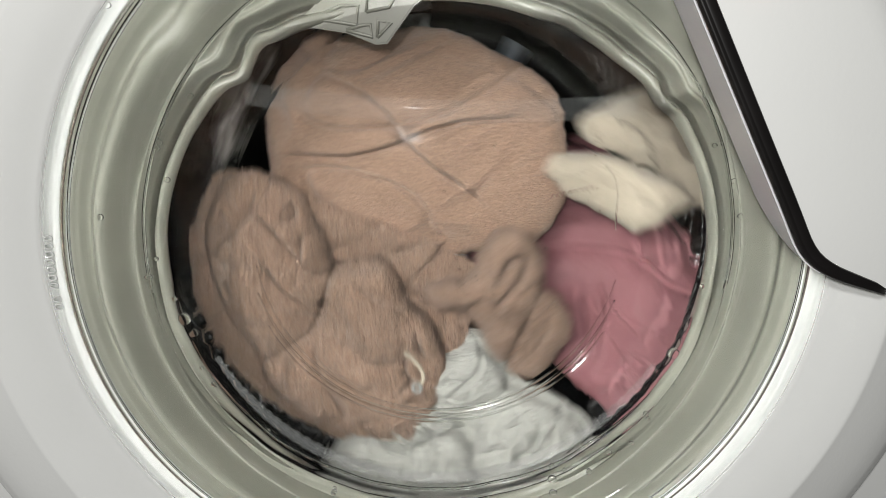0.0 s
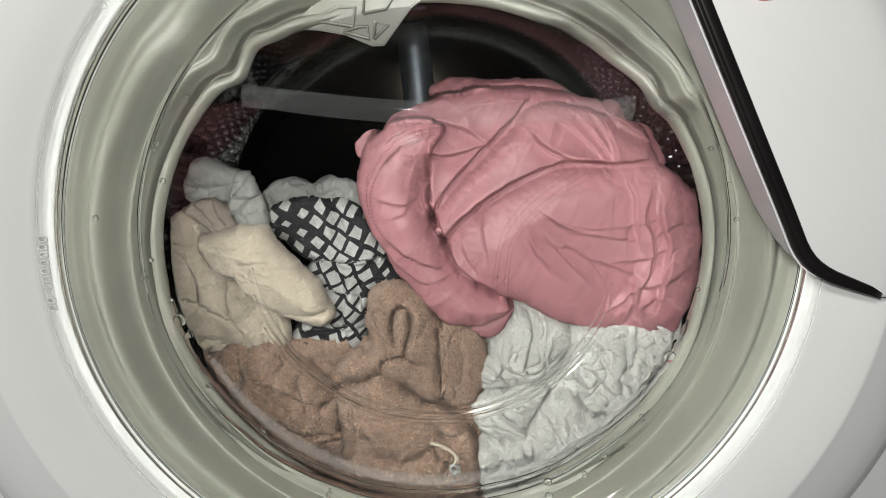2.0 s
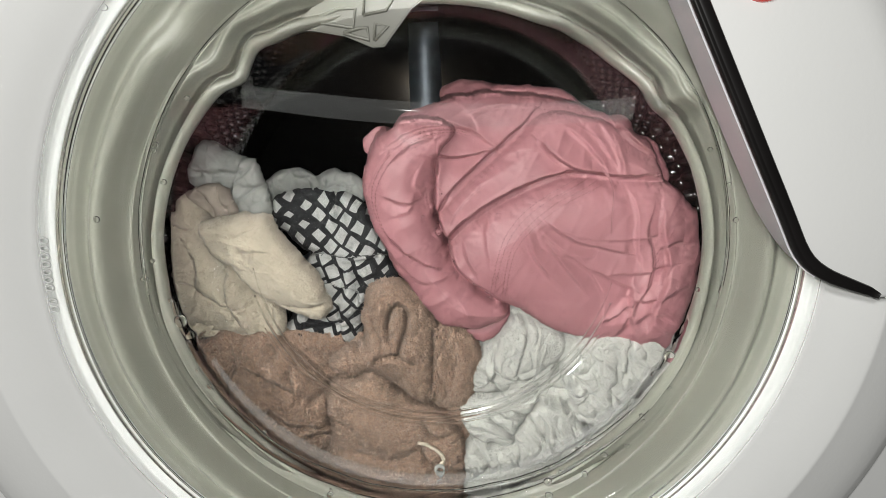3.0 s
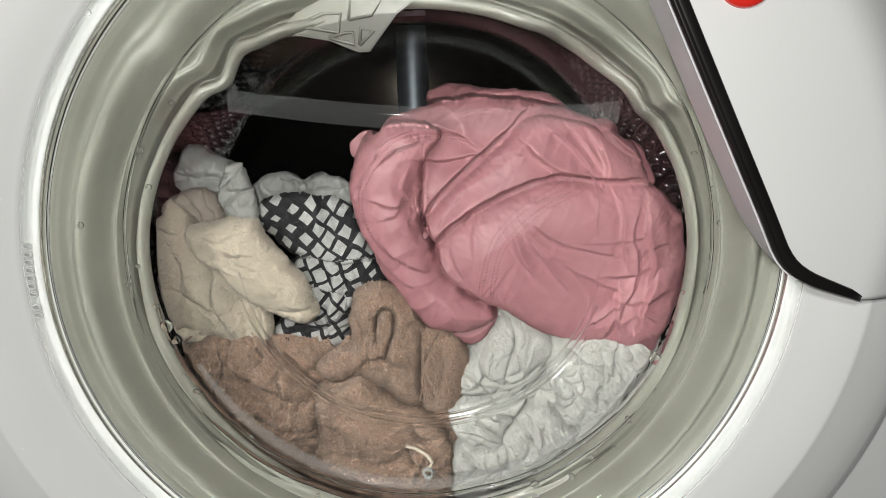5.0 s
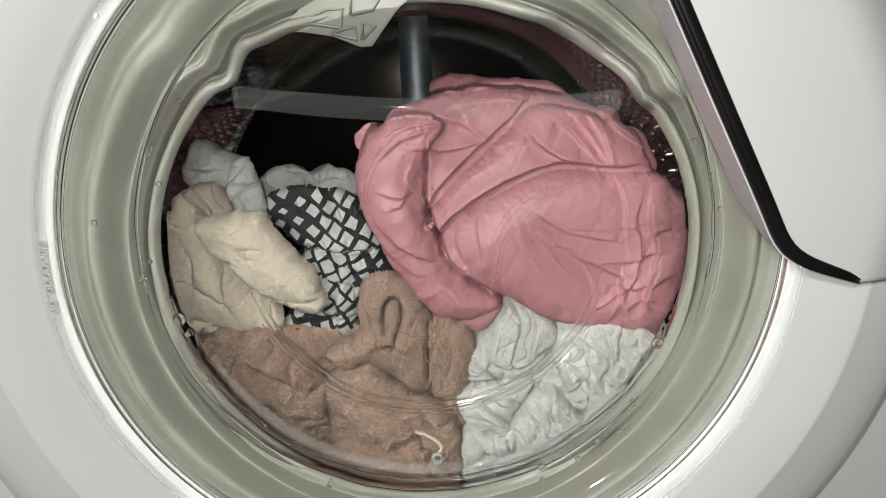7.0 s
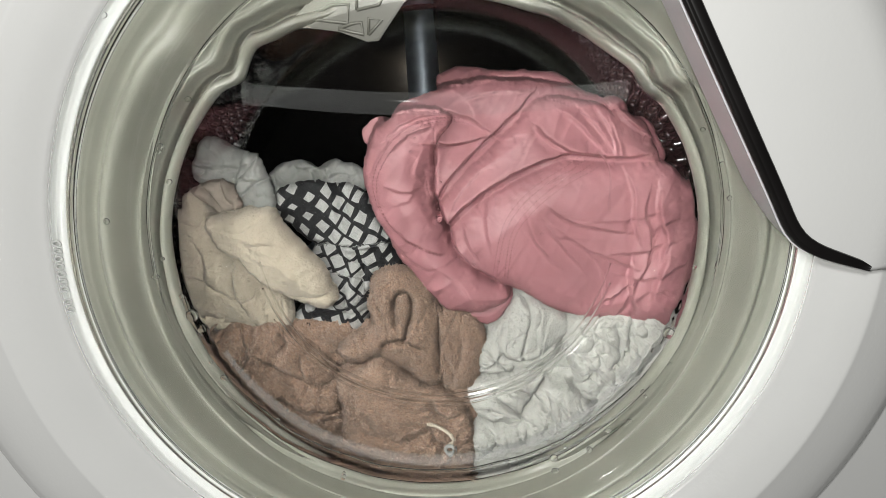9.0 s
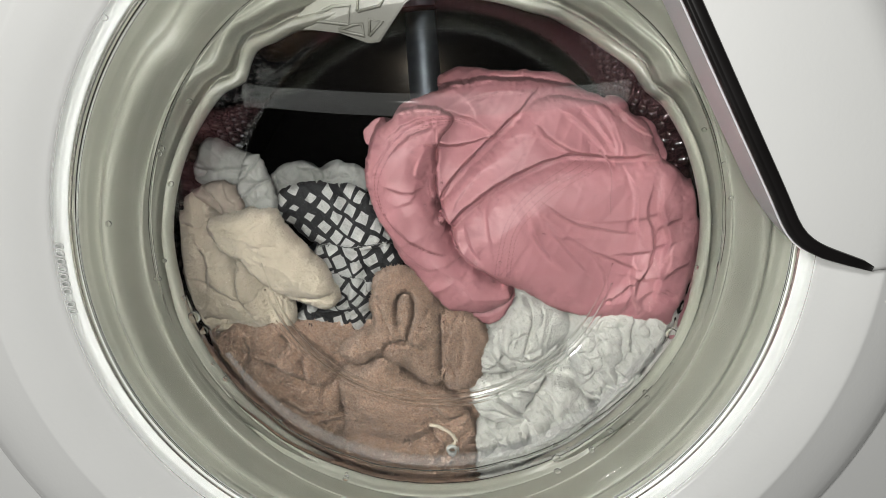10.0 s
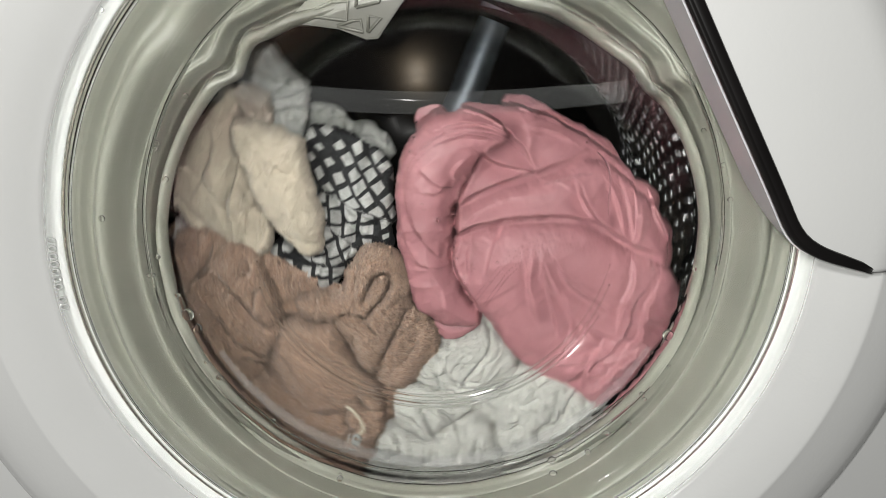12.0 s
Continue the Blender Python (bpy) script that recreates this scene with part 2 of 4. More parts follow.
                 lambda r, y, a: (r * math.cos(a), y, AZ * min(1, y / 0.07) + r * math.sin(a)))
    mesh_object("tub", v, f, BLACK, machine)
    return machine


machine = washing_machine()


def gasket_shape(r, y, a):
    """The bellows sag into an oval mouth and buckle into soft folds."""
    inner = min(1.0, max(0.0, (0.184 - r) / 0.03))
    s = math.sin(a)
    top = max(0.0, s)
    squeeze = 1 - inner * (0.135 * top ** 1.6 - 0.09 * max(0.0, -s) ** 2)
    for centre, width, depth in ((2.44, 0.05, -0.026), (2.30, 0.06, 0.020), (2.00, 0.12, -0.017), (0.63, 0.05, -0.034), (1.12, 0.15, -0.008)):
        squeeze += inner * depth * math.exp(-((a - centre) / width) ** 2)
    fold = 0.0
    for centre, width, depth in ((2.40, 0.09, 0.006), (0.86, 0.10, 0.008), (1.12, 0.08, -0.006), (0.62, 0.05, -0.006), (2.15, 0.10, -0.004), (2.75, 0.16, 0.003)):
        fold += depth * math.exp(-((a - centre) / width) ** 2)
    y += inner * (1 - 0.5 * inner) * 2 * fold + inner * 0.0012 * math.sin(5 * a)
    return (r * squeeze * math.cos(a), y, r * squeeze * math.sin(a) - 0.004 * inner)


def gasket():
    front = rounded([(0.196, 0.006), (0.188, 0.010), (0.182, 0.012), (0.1775, 0.020), (0.174, 0.014), (0.170, 0.015), (0.1665, 0.026), (0.164, 0.034),
                     (0.162, 0.030), (0.1600, 0.0405), (0.1588, 0.0430), (0.1586, 0.0530), (0.1572, 0.0530), (0.1568, 0.0425), (0.1540, 0.0415), (0.1515, 0.0450), (0.1512, 0.0490), (0.1535, 0.0535)], 2)
    back = rounded([(0.1535, 0.0535), (0.158, 0.056), (0.166, 0.062), (0.185, 0.066), (0.196, 0.064)], 1)
    v, f = lathe(front + back[1:], 256, gasket_shape)
    ob = mesh_object("door_gasket", v, f, RUBBER, machine, "wet grey-green rubber door gasket with soft folds")
    return ob


door_gasket = gasket()


def flap():
    """Moulded triangular rubber tab on the gasket's upper lip, with raised cells."""
    shape = [(-0.078, 0.1120), (-0.050, 0.1085), (-0.036, 0.1035), (-0.030, 0.1040), (-0.026, 0.1095), (-0.016, 0.1230), (-0.004, 0.1340), (-0.020, 0.1440), (-0.055, 0.1330)]
    y0, y1 = 0.0405, 0.0435
    bm = bmesh.new()
    fr = [bm.verts.new((x, y0, z)) for x, z in shape]
    bk = [bm.verts.new((x, y1, z)) for x, z in shape]
    bm.faces.new(fr)
    bm.faces.new(bk[::-1])
    for i in range(len(shape)):
        j = (i + 1) % len(shape)
        bm.faces.new((fr[i], bk[i], bk[j], fr[j]))
    bmesh.ops.recalc_face_normals(bm, faces=bm.faces)
    bmesh.ops.bevel(bm, geom=[e for e in bm.edges if all(abs(v.co.y - y0) < 1e-5 for v in e.verts)], offset=0.0008, segments=2, affect="EDGES")
    for vert in bm.verts:
        vert.co.y += 0.16 * (0.125 - vert.co.z)
    tab = part("drain_flap", bm, RUBBER, door_gasket, "moulded grey rubber tab with raised ribs", smooth=False)
    cells = [[(-0.069, 0.1155), (-0.0455, 0.1125), (-0.0445, 0.1225), (-0.053, 0.1225)], [(-0.0505, 0.1100), (-0.0375, 0.1070), (-0.0385, 0.1130), (-0.0430, 0.1125)],
             [(-0.0405, 0.1190), (-0.0400, 0.1300), (-0.0240, 0.1300), (-0.0290, 0.1215)], [(-0.0350, 0.1070), (-0.0345, 0.1150), (-0.0280, 0.1140)]]
    for cell in cells:
        pts = [(x, y0 - 0.0004 + 0.16 * (0.125 - z), z) for x, z in cell]
        v, f = tube(pts + pts[:1], 0.0009, 6)
        mesh_object("rib", v, f, RUBBER, tab)


flap()


# ---- drum, which turns ----
drum = tagged(new("washing_drum"), "stainless steel drum with dimpled wall, shade in its dark colour", "drum")
drum.matrix_world = pose(0, 0, AZ)


def drum_parts():
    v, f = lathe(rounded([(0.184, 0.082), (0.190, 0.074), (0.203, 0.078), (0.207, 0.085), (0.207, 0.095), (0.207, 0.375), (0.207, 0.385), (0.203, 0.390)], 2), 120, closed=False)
    mesh_object("drum_wall", v, f, SHADED_STEEL, drum)
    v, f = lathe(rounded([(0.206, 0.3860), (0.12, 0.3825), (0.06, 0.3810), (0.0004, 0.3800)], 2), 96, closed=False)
    mesh_object("rear_wall", v, f, SHADED_REAR, drum, "steel rear wall, the drum's shade in its near-black colour")
    # three embossed arms on the rear wall
    for k in range(3):
        rows, cols, verts, faces = 20, 12, [], []
        base = math.radians(94 + 120 * k)
        for i in range(rows + 1):
            r = 0.045 + 0.130 * i / rows
            for j in range(cols + 1):
                u = (j / cols - 0.5) * 2
                w = 0.0175 * (1 - 0.15 * i / rows)
                x, z = u * w, r
                lift = 0.011 * max(0.0, 1 - u * u) * math.sin(math.pi * (0.08 + 0.84 * i / rows)) ** 0.5
                c, s = math.cos(base - math.pi / 2), math.sin(base - math.pi / 2)
                verts.append((x * c - z * s, 0.3795 - lift, x * s + z * c))
        for i in range(rows):
            for j in range(cols):
                a = i * (cols + 1) + j
                faces.append((a, a + 1, a + cols + 2, a + cols + 1))
        mesh_object("rear_rib", verts, faces, RIB_STEEL, drum, "raised steel rib on the rear wall")
    # lifters between the perforated fields
    for k in range(3):
        rows, cols, verts, faces = 14, 12, [], []
        for i in range(rows + 1):
            y = 0.10 + 0.26 * i / rows
            for j in range(cols + 1):
                u = (j / cols - 0.5) * 2
                a = math.radians(94 + 120 * k) + u * 0.16
                r = 0.2065 - 0.040 * (1 - u * u) ** 1.2 * math.sin(math.pi * (0.05 + 0.9 * i / rows)) ** 0.4
                verts.append((r * math.cos(a), y, r * math.sin(a)))
        for i in range(rows):
            for j in range(cols):
                a = i * (cols + 1) + j
                faces.append((a, a + cols + 1, a + cols + 2, a + 1))
        mesh_object("lifter", verts, faces, SHADED_STEEL, drum, "smooth steel paddle")
    # pressed dimples, too many to count
    verts, faces = [], []
    for row in range(20):
        y = 0.100 + 0.0145 * row
        for col in range(90):
            deg = (col + 0.5 * (row % 2)) * 4.0
            if abs((deg - 94 + 60) % 120 - 60) < 12:
                continue
            a = math.radians(deg)
            c, s = math.cos(a), math.sin(a)
            base = len(verts)
            for rad, lift in ((0.0052, 0.0), (0.0050, 0.0018), (0.0042, 0.0040), (0.0024, 0.0056)):
                for q in range(8):
                    t = 2 * math.pi * q / 8
                    r = 0.2066 - lift
                    verts.append((r * c - rad * math.cos(t) * s, y + rad * math.sin(t), r * s + rad * math.cos(t) * c))
            r = 0.2066 - 0.0062
            verts.append((r * c, y, r * s))
            for ring in range(3):
                for q in range(8):
                    w = (q + 1) % 8
                    faces.append((base + ring * 8 + q, base + ring * 8 + 8 + q, base + ring * 8 + 8 + w, base + ring * 8 + w))
            for q in range(8):
                faces.append((base + 24 + q, base + 32, base + 24 + (q + 1) % 8))
    tagged(mesh_object("dimples", verts, faces, DIMPLE, drum), kind="stuff")


drum_parts()


# ---- laundry ----
class Garment:
    """Wet cloth in a heap: puffed panels with rounded edges lie over one another, and creases run across them."""

    def __init__(self, seed, cell, wrinkles=()):
        self.seed, self.cell, self.wrinkles, self.panels, self.lines = seed, cell, wrinkles, [], []

    def panel(self, y, outline, puff, edge, lean=(0, 0), twist=0.0):
        for _ in range(2):
            nxt = outline[1:] + outline[:1]
            outline = [q for (a, b), (c, d) in zip(outline, nxt) for q in ((a * 0.75 + c * 0.25, b * 0.75 + d * 0.25), (a * 0.25 + c * 0.75, b * 0.25 + d * 0.75))]
        self.panels.append((y, np.array(outline), puff, edge, lean, twist))

    def crease(self, points, width, deep, rise=0.0):
        self.lines.append((rounded(points, 1), width, deep, rise))

    def inside(self, pts, x, z):
        """Distance to an outline, above zero within it."""
        near, odd = np.full(x.shape, 9.0), np.zeros(x.shape, bool)
        for (x0, z0), (x1, z1) in zip(pts, np.roll(pts, -1, axis=0)):
            dx, dz = x1 - x0, z1 - z0
            t = np.clip(((x - x0) * dx + (z - z0) * dz) / (dx * dx + dz * dz + 1e-12), 0, 1)
            near = np.minimum(near, (x - x0 - t * dx) ** 2 + (z - z0 - t * dz) ** 2)
            if abs(dz) > 1e-9:
                odd ^= ((z0 > z) != (z1 > z)) & (x < x0 + (z - z0) * dx / dz)
        return np.where(odd, 1, -1) * np.sqrt(near)

    def surface(self, x, z):
        """Depth of the foremost panel, the distance inside the whole outline, and that panel's twist of the weave."""
        wob = 0.0011 * grid_noise(x * 130 + 40, z * 130 + 40, self.seed + 3) + 0.0005 * grid_noise(x * 420 + 9, z * 420 + 9, self.seed + 4)
        total, cover, front, turn = np.zeros(x.shape), np.full(x.shape, -9.0), np.full(x.shape, 9.0), np.zeros(x.shape)
        for y, pts, puff, edge, lean, twist in self.panels:
            d = self.inside(pts, x, z) + wob
            tight, broad = 1 - np.clip(d / (0.35 * edge), 0, 1), 1 - np.clip(d / (1.9 * edge), 0, 1)
            mid = pts.mean(axis=0)
            h = y + lean[0] * (x - mid[0]) + lean[1] * (z - mid[1]) - puff * (0.45 * np.sqrt(1 - tight ** 2) + 0.55 * (1 - broad ** 2)) + np.where(d < 0, -14 * d, 0)
            total += np.exp(-(h - 0.10) / 0.0004)
            turn = np.where(h < front, twist, turn)
            front, cover = np.minimum(front, h), np.maximum(cover, d)
        y = 0.10 - 0.0004 * np.log(total + 1e-200)
        for k, (size, tall, angle, stretch) in enumerate(self.wrinkles):
            c, s = math.cos(math.radians(angle)), math.sin(math.radians(angle))
            u, w = (x * c + z * s) / size / stretch, (-x * s + z * c) / size
            bend = 0.9 * grid_noise(u * 0.7 + 5, w * 0.7 + 9, self.seed + 50 + k)
            n = np.abs(grid_noise(u + 31 + bend, w + 17 + bend, self.seed + k))
            y = y - tall * (1 - 2.4 * n) if tall > 0 else y - tall * np.exp(-n / 0.09)
        for points, width, deep, rise in self.lines:
            near, side, along = np.full(x.shape, 9.0), np.zeros(x.shape), np.zeros(x.shape)
            for k, ((x0, z0), (x1, z1)) in enumerate(zip(points, points[1:])):
                dx, dz = x1 - x0, z1 - z0
                t = np.clip(((x - x0) * dx + (z - z0) * dz) / (dx * dx + dz * dz), 0, 1)
                d = np.hypot(x - x0 - t * dx, z - z0 - t * dz)
                closer = d < near
                near = np.where(closer, d, near)
                side = np.where(closer, np.sign((z - z0) * dx - (x - x0) * dz), side)
                along = np.where(closer, (k + t) / (len(points) - 1), along)
            near = np.abs(near + 0.4 * wob)
            fade = np.sqrt(np.clip(np.sin(np.pi * (0.02 + 0.96 * along)), 0, 1))
            y = y + fade * deep * np.exp(-near / (0.75 * width))
            y = y - fade * 0.10 * deep * np.exp(-((near - 2.6 * width) / (1.6 * width)) ** 2)
            y = y - fade * rise * side * (1 - np.exp(-(near / width) ** 2)) * np.exp(-(near / (7 * width)) ** 2)
        # pressed flat where it meets the door glass
        y = np.where(y < 0.090, 0.0862 + 0.0038 * np.exp(np.minimum(0, (y - 0.090) / 0.0038)), y)
        return y, cover, turn

    def depth(self, x, z):
        return self.surface(x, z)[0]

    def build(self, name, mat, label, category, pile=None):
        every = np.vstack([p[1] for p in self.panels])
        h = self.cell
        gx, gz = np.arange(every[:, 0].min() - 4 * h, every[:, 0].max() + 4 * h, h), np.arange(every[:, 1].min() - 4 * h, every[:, 1].max() + 4 * h, h)
        X, Z = np.meshgrid(gx, gz, indexing="ij")
        Y, cover, turn = self.surface(X, Z)
        # draw the ragged cells at the border onto the outline
        ax, az = np.gradient(cover, h)
        size = np.hypot(ax, az) + 1e-6
        pull = np.where((cover < 0) & (cover > -2.5 * h), -cover, 0) / size
        X, Z = X + pull * ax / size, Z + pull * az / size
        keep = cover > -1.2 * h
        Y = np.where(cover < 0, self.surface(X, Z)[0], Y)
        n, m = X.shape
        ids = np.arange(n * m).reshape(n, m)
        quads = np.stack([ids[:-1, :-1], ids[1:, :-1], ids[1:, 1:], ids[:-1, 1:]], -1)
        quads = quads[keep[:-1, :-1] & keep[1:, :-1] & keep[1:, 1:] & keep[:-1, 1:]].reshape(-1, 4)
        used, inverse = np.unique(quads, return_inverse=True)
        quads = inverse.reshape(-1, 4)
        verts = np.stack([X.ravel()[used], Y.ravel()[used], Z.ravel()[used]], -1)
        turns = turn.ravel()[used]
        # hem: the border turns in and runs back
        edges = np.concatenate([quads[:, [k, (k + 1) % 4]] for k in range(4)])
        keys, first, count = np.unique(np.sort(edges, axis=1), axis=0, return_index=True, return_counts=True)
        rim = edges[first[count == 1]]
        border, local = np.unique(rim, return_inverse=True)
        local = local.reshape(-1, 2)
        mid = verts.mean(axis=0)
        rows, faces = [border], [quads]
        for shrink, back in ((0.0008, 0.0025), (0.003, 0.008), (0.008, 0.022)):
            p = verts[border].copy()
            away = p[:, [0, 2]] - mid[[0, 2]]
            away /= np.linalg.norm(away, axis=1)[:, None] + 1e-9
            p[:, [0, 2]] -= away * shrink
            p[:, 1] += back
            rows.append(np.arange(len(verts), len(verts) + len(p)))
            verts, turns = np.vstack([verts, p]), np.concatenate([turns, turns[border]])
        for a, b in zip(rows, rows[1:]):
            faces.append(np.stack([a[local[:, 1]], a[local[:, 0]], b[local[:, 0]], b[local[:, 1]]], -1))
        quads_all = np.vstack(faces)
        ob = mesh_object(name, verts.tolist(), quads_all.tolist(), mat)
        uv = ob.data.uv_layers.new(name="UVMap")
        loops = np.zeros(len(ob.data.loops), dtype=np.int32)
        ob.data.loops.foreach_get("vertex_index", loops)
        v, ang = verts[loops], 0.61 + turns[loops]
        c, s = np.cos(ang), np.sin(ang)
        uv.data.foreach_set("uv", np.stack([c * v[:, 0] - s * v[:, 2] + 0.04 * v[:, 1], s * v[:, 0] + c * v[:, 2] + 0.06 * v[:, 1]], -1).astype(np.float32).ravel())
        ob.matrix_world = pose(0, 0, AZ)
        tagged(ob, label, category, group="laundry in the drum")
        if pile:
            self.tufts(ob, verts, quads, mat, *pile)
        return ob

    def tufts(self, ob, verts, quads, mat, count, tall):
        """Short leaning loops of terry, one small spike each."""
        rng = np.random.RandomState(self.seed)
        q = verts[quads]
        across, down = q[:, 2] - q[:, 0], q[:, 3] - q[:, 1]
        normal = np.cross(across, down)
        area = np.linalg.norm(normal, axis=1) + 1e-15
        normal /= area[:, None]
        normal *= np.where(normal[:, 1:2] > 0, -1, 1)
        pick = rng.choice(len(quads), count, p=area / area.sum())
        u, w = rng.rand(count, 1), rng.rand(count, 1)
        q, nrm = q[pick], normal[pick]
        base = (q[:, 0] * (1 - u) + q[:, 1] * u) * (1 - w) + (q[:, 3] * (1 - u) + q[:, 2] * u) * w
        lean = grid_noise(base[:, 0] * 160 + 20, base[:, 2] * 160 + 20, self.seed + 8)[:, None]
        side = np.array([0.8, 0, 0.2]) * lean + np.array([0, 0, -0.55]) + rng.normal(0, 0.5, (count, 3))
        way = nrm + side
        way /= np.linalg.norm(way, axis=1)[:, None]
        a = np.cross(way, rng.normal(0, 1, (count, 3)))
        a /= np.linalg.norm(a, axis=1)[:, None]
        b = np.cross(way, a)
        high = tall * rng.uniform(0.6, 1.3, (count, 1))
        wide = 0.36 * tall
        pts = np.stack([base + a * wide - way * 0.0002, base + (-0.5 * a + 0.87 * b) * wide - way * 0.0002, base + (-0.5 * a - 0.87 * b) * wide - way * 0.0002, base + way * high], 1).reshape(-1, 3)
        k = 4 * np.arange(count)[:, None]
        tri = np.concatenate([k + [0, 1, 3], k + [1, 2, 3], k + [2, 0, 3]])
        tagged(mesh_object("pile", pts.tolist(), tri.tolist(), PILE[mat.name], ob), "short terry loops", kind="stuff")


pink = Garment(11, 0.0006, ((0.050, 0.0010, 35, 1.8), (0.020, 0.0007, 35, 3.2), (0.007, 0.00022, 60, 3.5)))
pink.panel(0.165, [(-0.0007, 0.1062), (0.0043, 0.1149), (0.0206, 0.1198), (0.0320, 0.1175), (0.0460, 0.1172), (0.0766, 0.1164), (0.0921, 0.1134), (0.1042, 0.1057), (0.0931, 0.0975), (0.0545, 0.0944), (0.0160, 0.0939)], 0.008, 0.008, (0, 0))
pink.panel(0.14, [(-0.0509, 0.0778), (-0.0460, 0.0815), (-0.0398, 0.0847), (-0.0313, 0.0877), (-0.0265, 0.0732), (-0.0438, 0.0627), (-0.0486, 0.0693)], 0.002, 0.012, (0, 0))
pink.panel(0.132, [(-0.0306, 0.0818), (-0.0246, 0.0948), (-0.0093, 0.1019), (0.0142, 0.1085), (0.0424, 0.1121), (0.0710, 0.1093), (0.0999, 0.1051), (0.1317, 0.0999), (0.1303, 0.0741), (0.0984, 0.0567), (0.0643, 0.0490), (0.0401, 0.0363), (0.0034, 0.0208), (-0.0091, 0.0483)], 0.012, 0.012, (0, 0.1))
pink.panel(0.134, [(0.1274, 0.0784), (0.1365, 0.0868), (0.1490, 0.0850), (0.1547, 0.0727), (0.1646, 0.0542), (0.1347, 0.0514)], 0.008, 0.008, (0, 0))
pink.panel(0.124, [(-0.0003, 0.0270), (0.0059, 0.0386), (0.0148, 0.0491), (0.0300, 0.0636), (0.0449, 0.0779), (0.0574, 0.0897), (0.0669, 0.1020), (0.0884, 0.1023), (0.1173, 0.0944), (0.1407, 0.0858), (0.1489, 0.0684), (0.1547, 0.0540), (0.1111, 0.0512), (0.0869, 0.0510), (0.0631, 0.0434), (0.0394, 0.0310), (0.0179, 0.0158), (0.0081, 0.0133)], 0.016, 0.013, (0, 0.06))
pink.panel(0.122, [(0.0075, 0.0144), (0.0151, 0.0237), (0.0339, 0.0385), (0.0549, 0.0508), (0.0806, 0.0608), (0.0972, 0.0621), (0.1189, 0.0592), (0.1451, 0.0614), (0.1653, 0.0537), (0.1764, 0.0305), (0.1811, 0.0053), (0.1814, -0.0194), (0.1761, -0.0454), (0.1596, -0.0599), (0.1282, -0.0552), (0.1025, -0.0530), (0.0818, -0.0462), (0.0610, -0.0329), (0.0407, -0.0250), (0.0256, -0.0160), (0.0131, -0.0057)], 0.021, 0.014, (0, 0))
pink.panel(0.116, [(-0.0476, 0.0583), (-0.0444, 0.0711), (-0.0369, 0.0825), (-0.0250, 0.0924), (-0.0091, 0.0957), (0.0050, 0.0932), (0.0115, 0.0877), (0.0082, 0.0808), (0.0025, 0.0750), (-0.0002, 0.0676), (-0.0006, 0.0564), (-0.0019, 0.0410), (0.0013, 0.0277), (0.0074, 0.0155), (0.0124, -0.0007), (0.0228, -0.0126), (0.0403, -0.0228), (0.0534, -0.0314), (0.0482, -0.0385), (0.0360, -0.0446), (0.0161, -0.0465), (0.0012, -0.0386), (-0.0136, -0.0199), (-0.0256, -0.0046), (-0.0373, 0.0177), (-0.0445, 0.0370)], 0.017, 0.011, (0, 0))
pink.panel(0.12, [(0.0191, -0.0485), (0.0342, -0.0431), (0.0492, -0.0363), (0.0562, -0.0342), (0.0485, -0.0512), (0.0359, -0.0600)], 0.006, 0.006, (0, 0))
pink.crease([(0.0550, 0.0202), (0.0677, 0.0037), (0.0836, -0.0139)], 0.00096, 0.00048, 0.00078)
pink.crease([(0.0666, 0.0258), (0.0828, 0.0125), (0.0967, 0.0026)], 0.00078, 0.00054, 0.00094)
pink.crease([(0.0966, 0.0031), (0.1168, -0.0061), (0.1370, -0.0142)], 0.00084, 0.00072, 0.00132)
pink.crease([(0.0760, 0.0271), (0.0979, 0.0199), (0.1291, 0.0206), (0.1479, 0.0252)], 0.00108, 0.00048, 0.00078)
pink.crease([(0.0616, 0.0318), (0.0670, 0.0173), (0.0770, 0.0100), (0.0963, 0.0088)], 0.00084, 0.00048, 0.00073)
pink.crease([(0.0901, 0.0113), (0.1031, -0.0024), (0.1120, -0.0176), (0.1124, -0.0332)], 0.00072, 0.00036, 0.00086)
pink.crease([(0.1263, -0.0477), (0.1356, -0.0253), (0.1449, -0.0060), (0.1438, 0.0128), (0.1369, 0.0275), (0.1398, 0.0396)], 0.00096, 0.00114, 0.00174)
pink.crease([(0.1275, -0.0176), (0.1452, -0.0227), (0.1615, -0.0124)], 0.00108, 0.00108, 0.00158)
pink.crease([(0.1365, -0.0358), (0.1507, -0.0279), (0.1587, -0.0331)], 0.00096, 0.0009, 0.0014)
pink.crease([(0.1165, -0.0023), (0.1360, -0.0023), (0.1597, 0.0054)], 0.00096, 0.0009, 0.0013)
pink.crease([(0.1467, 0.0128), (0.1533, 0.0203), (0.1629, 0.0203)], 0.00096, 0.00078, 0.00118)
pink.crease([(0.0491, -0.0127), (0.0514, -0.0229), (0.0569, -0.0255)], 0.00072, 0.0006, 0.00085)
pink.crease([(-0.0017, 0.0711), (0.0104, 0.0685), (0.0241, 0.0714), (0.0366, 0.0749)], 0.00096, 0.0021, 0.0036)
pink.crease([(0.0638, 0.0821), (0.0735, 0.0724), (0.0846, 0.0656), (0.0973, 0.0634)], 0.00108, 0.0024, 0.0039)
pink.crease([(0.0930, 0.0925), (0.1054, 0.0791), (0.1159, 0.0643)], 0.00084, 0.00102, 0.00152)
pink.crease([(0.1020, 0.0949), (0.1123, 0.0803), (0.1197, 0.0643)], 0.00084, 0.0009, 0.0014)
pink.crease([(0.1132, 0.0838), (0.1164, 0.0724), (0.1181, 0.0608)], 0.00072, 0.0012, 0.0017)
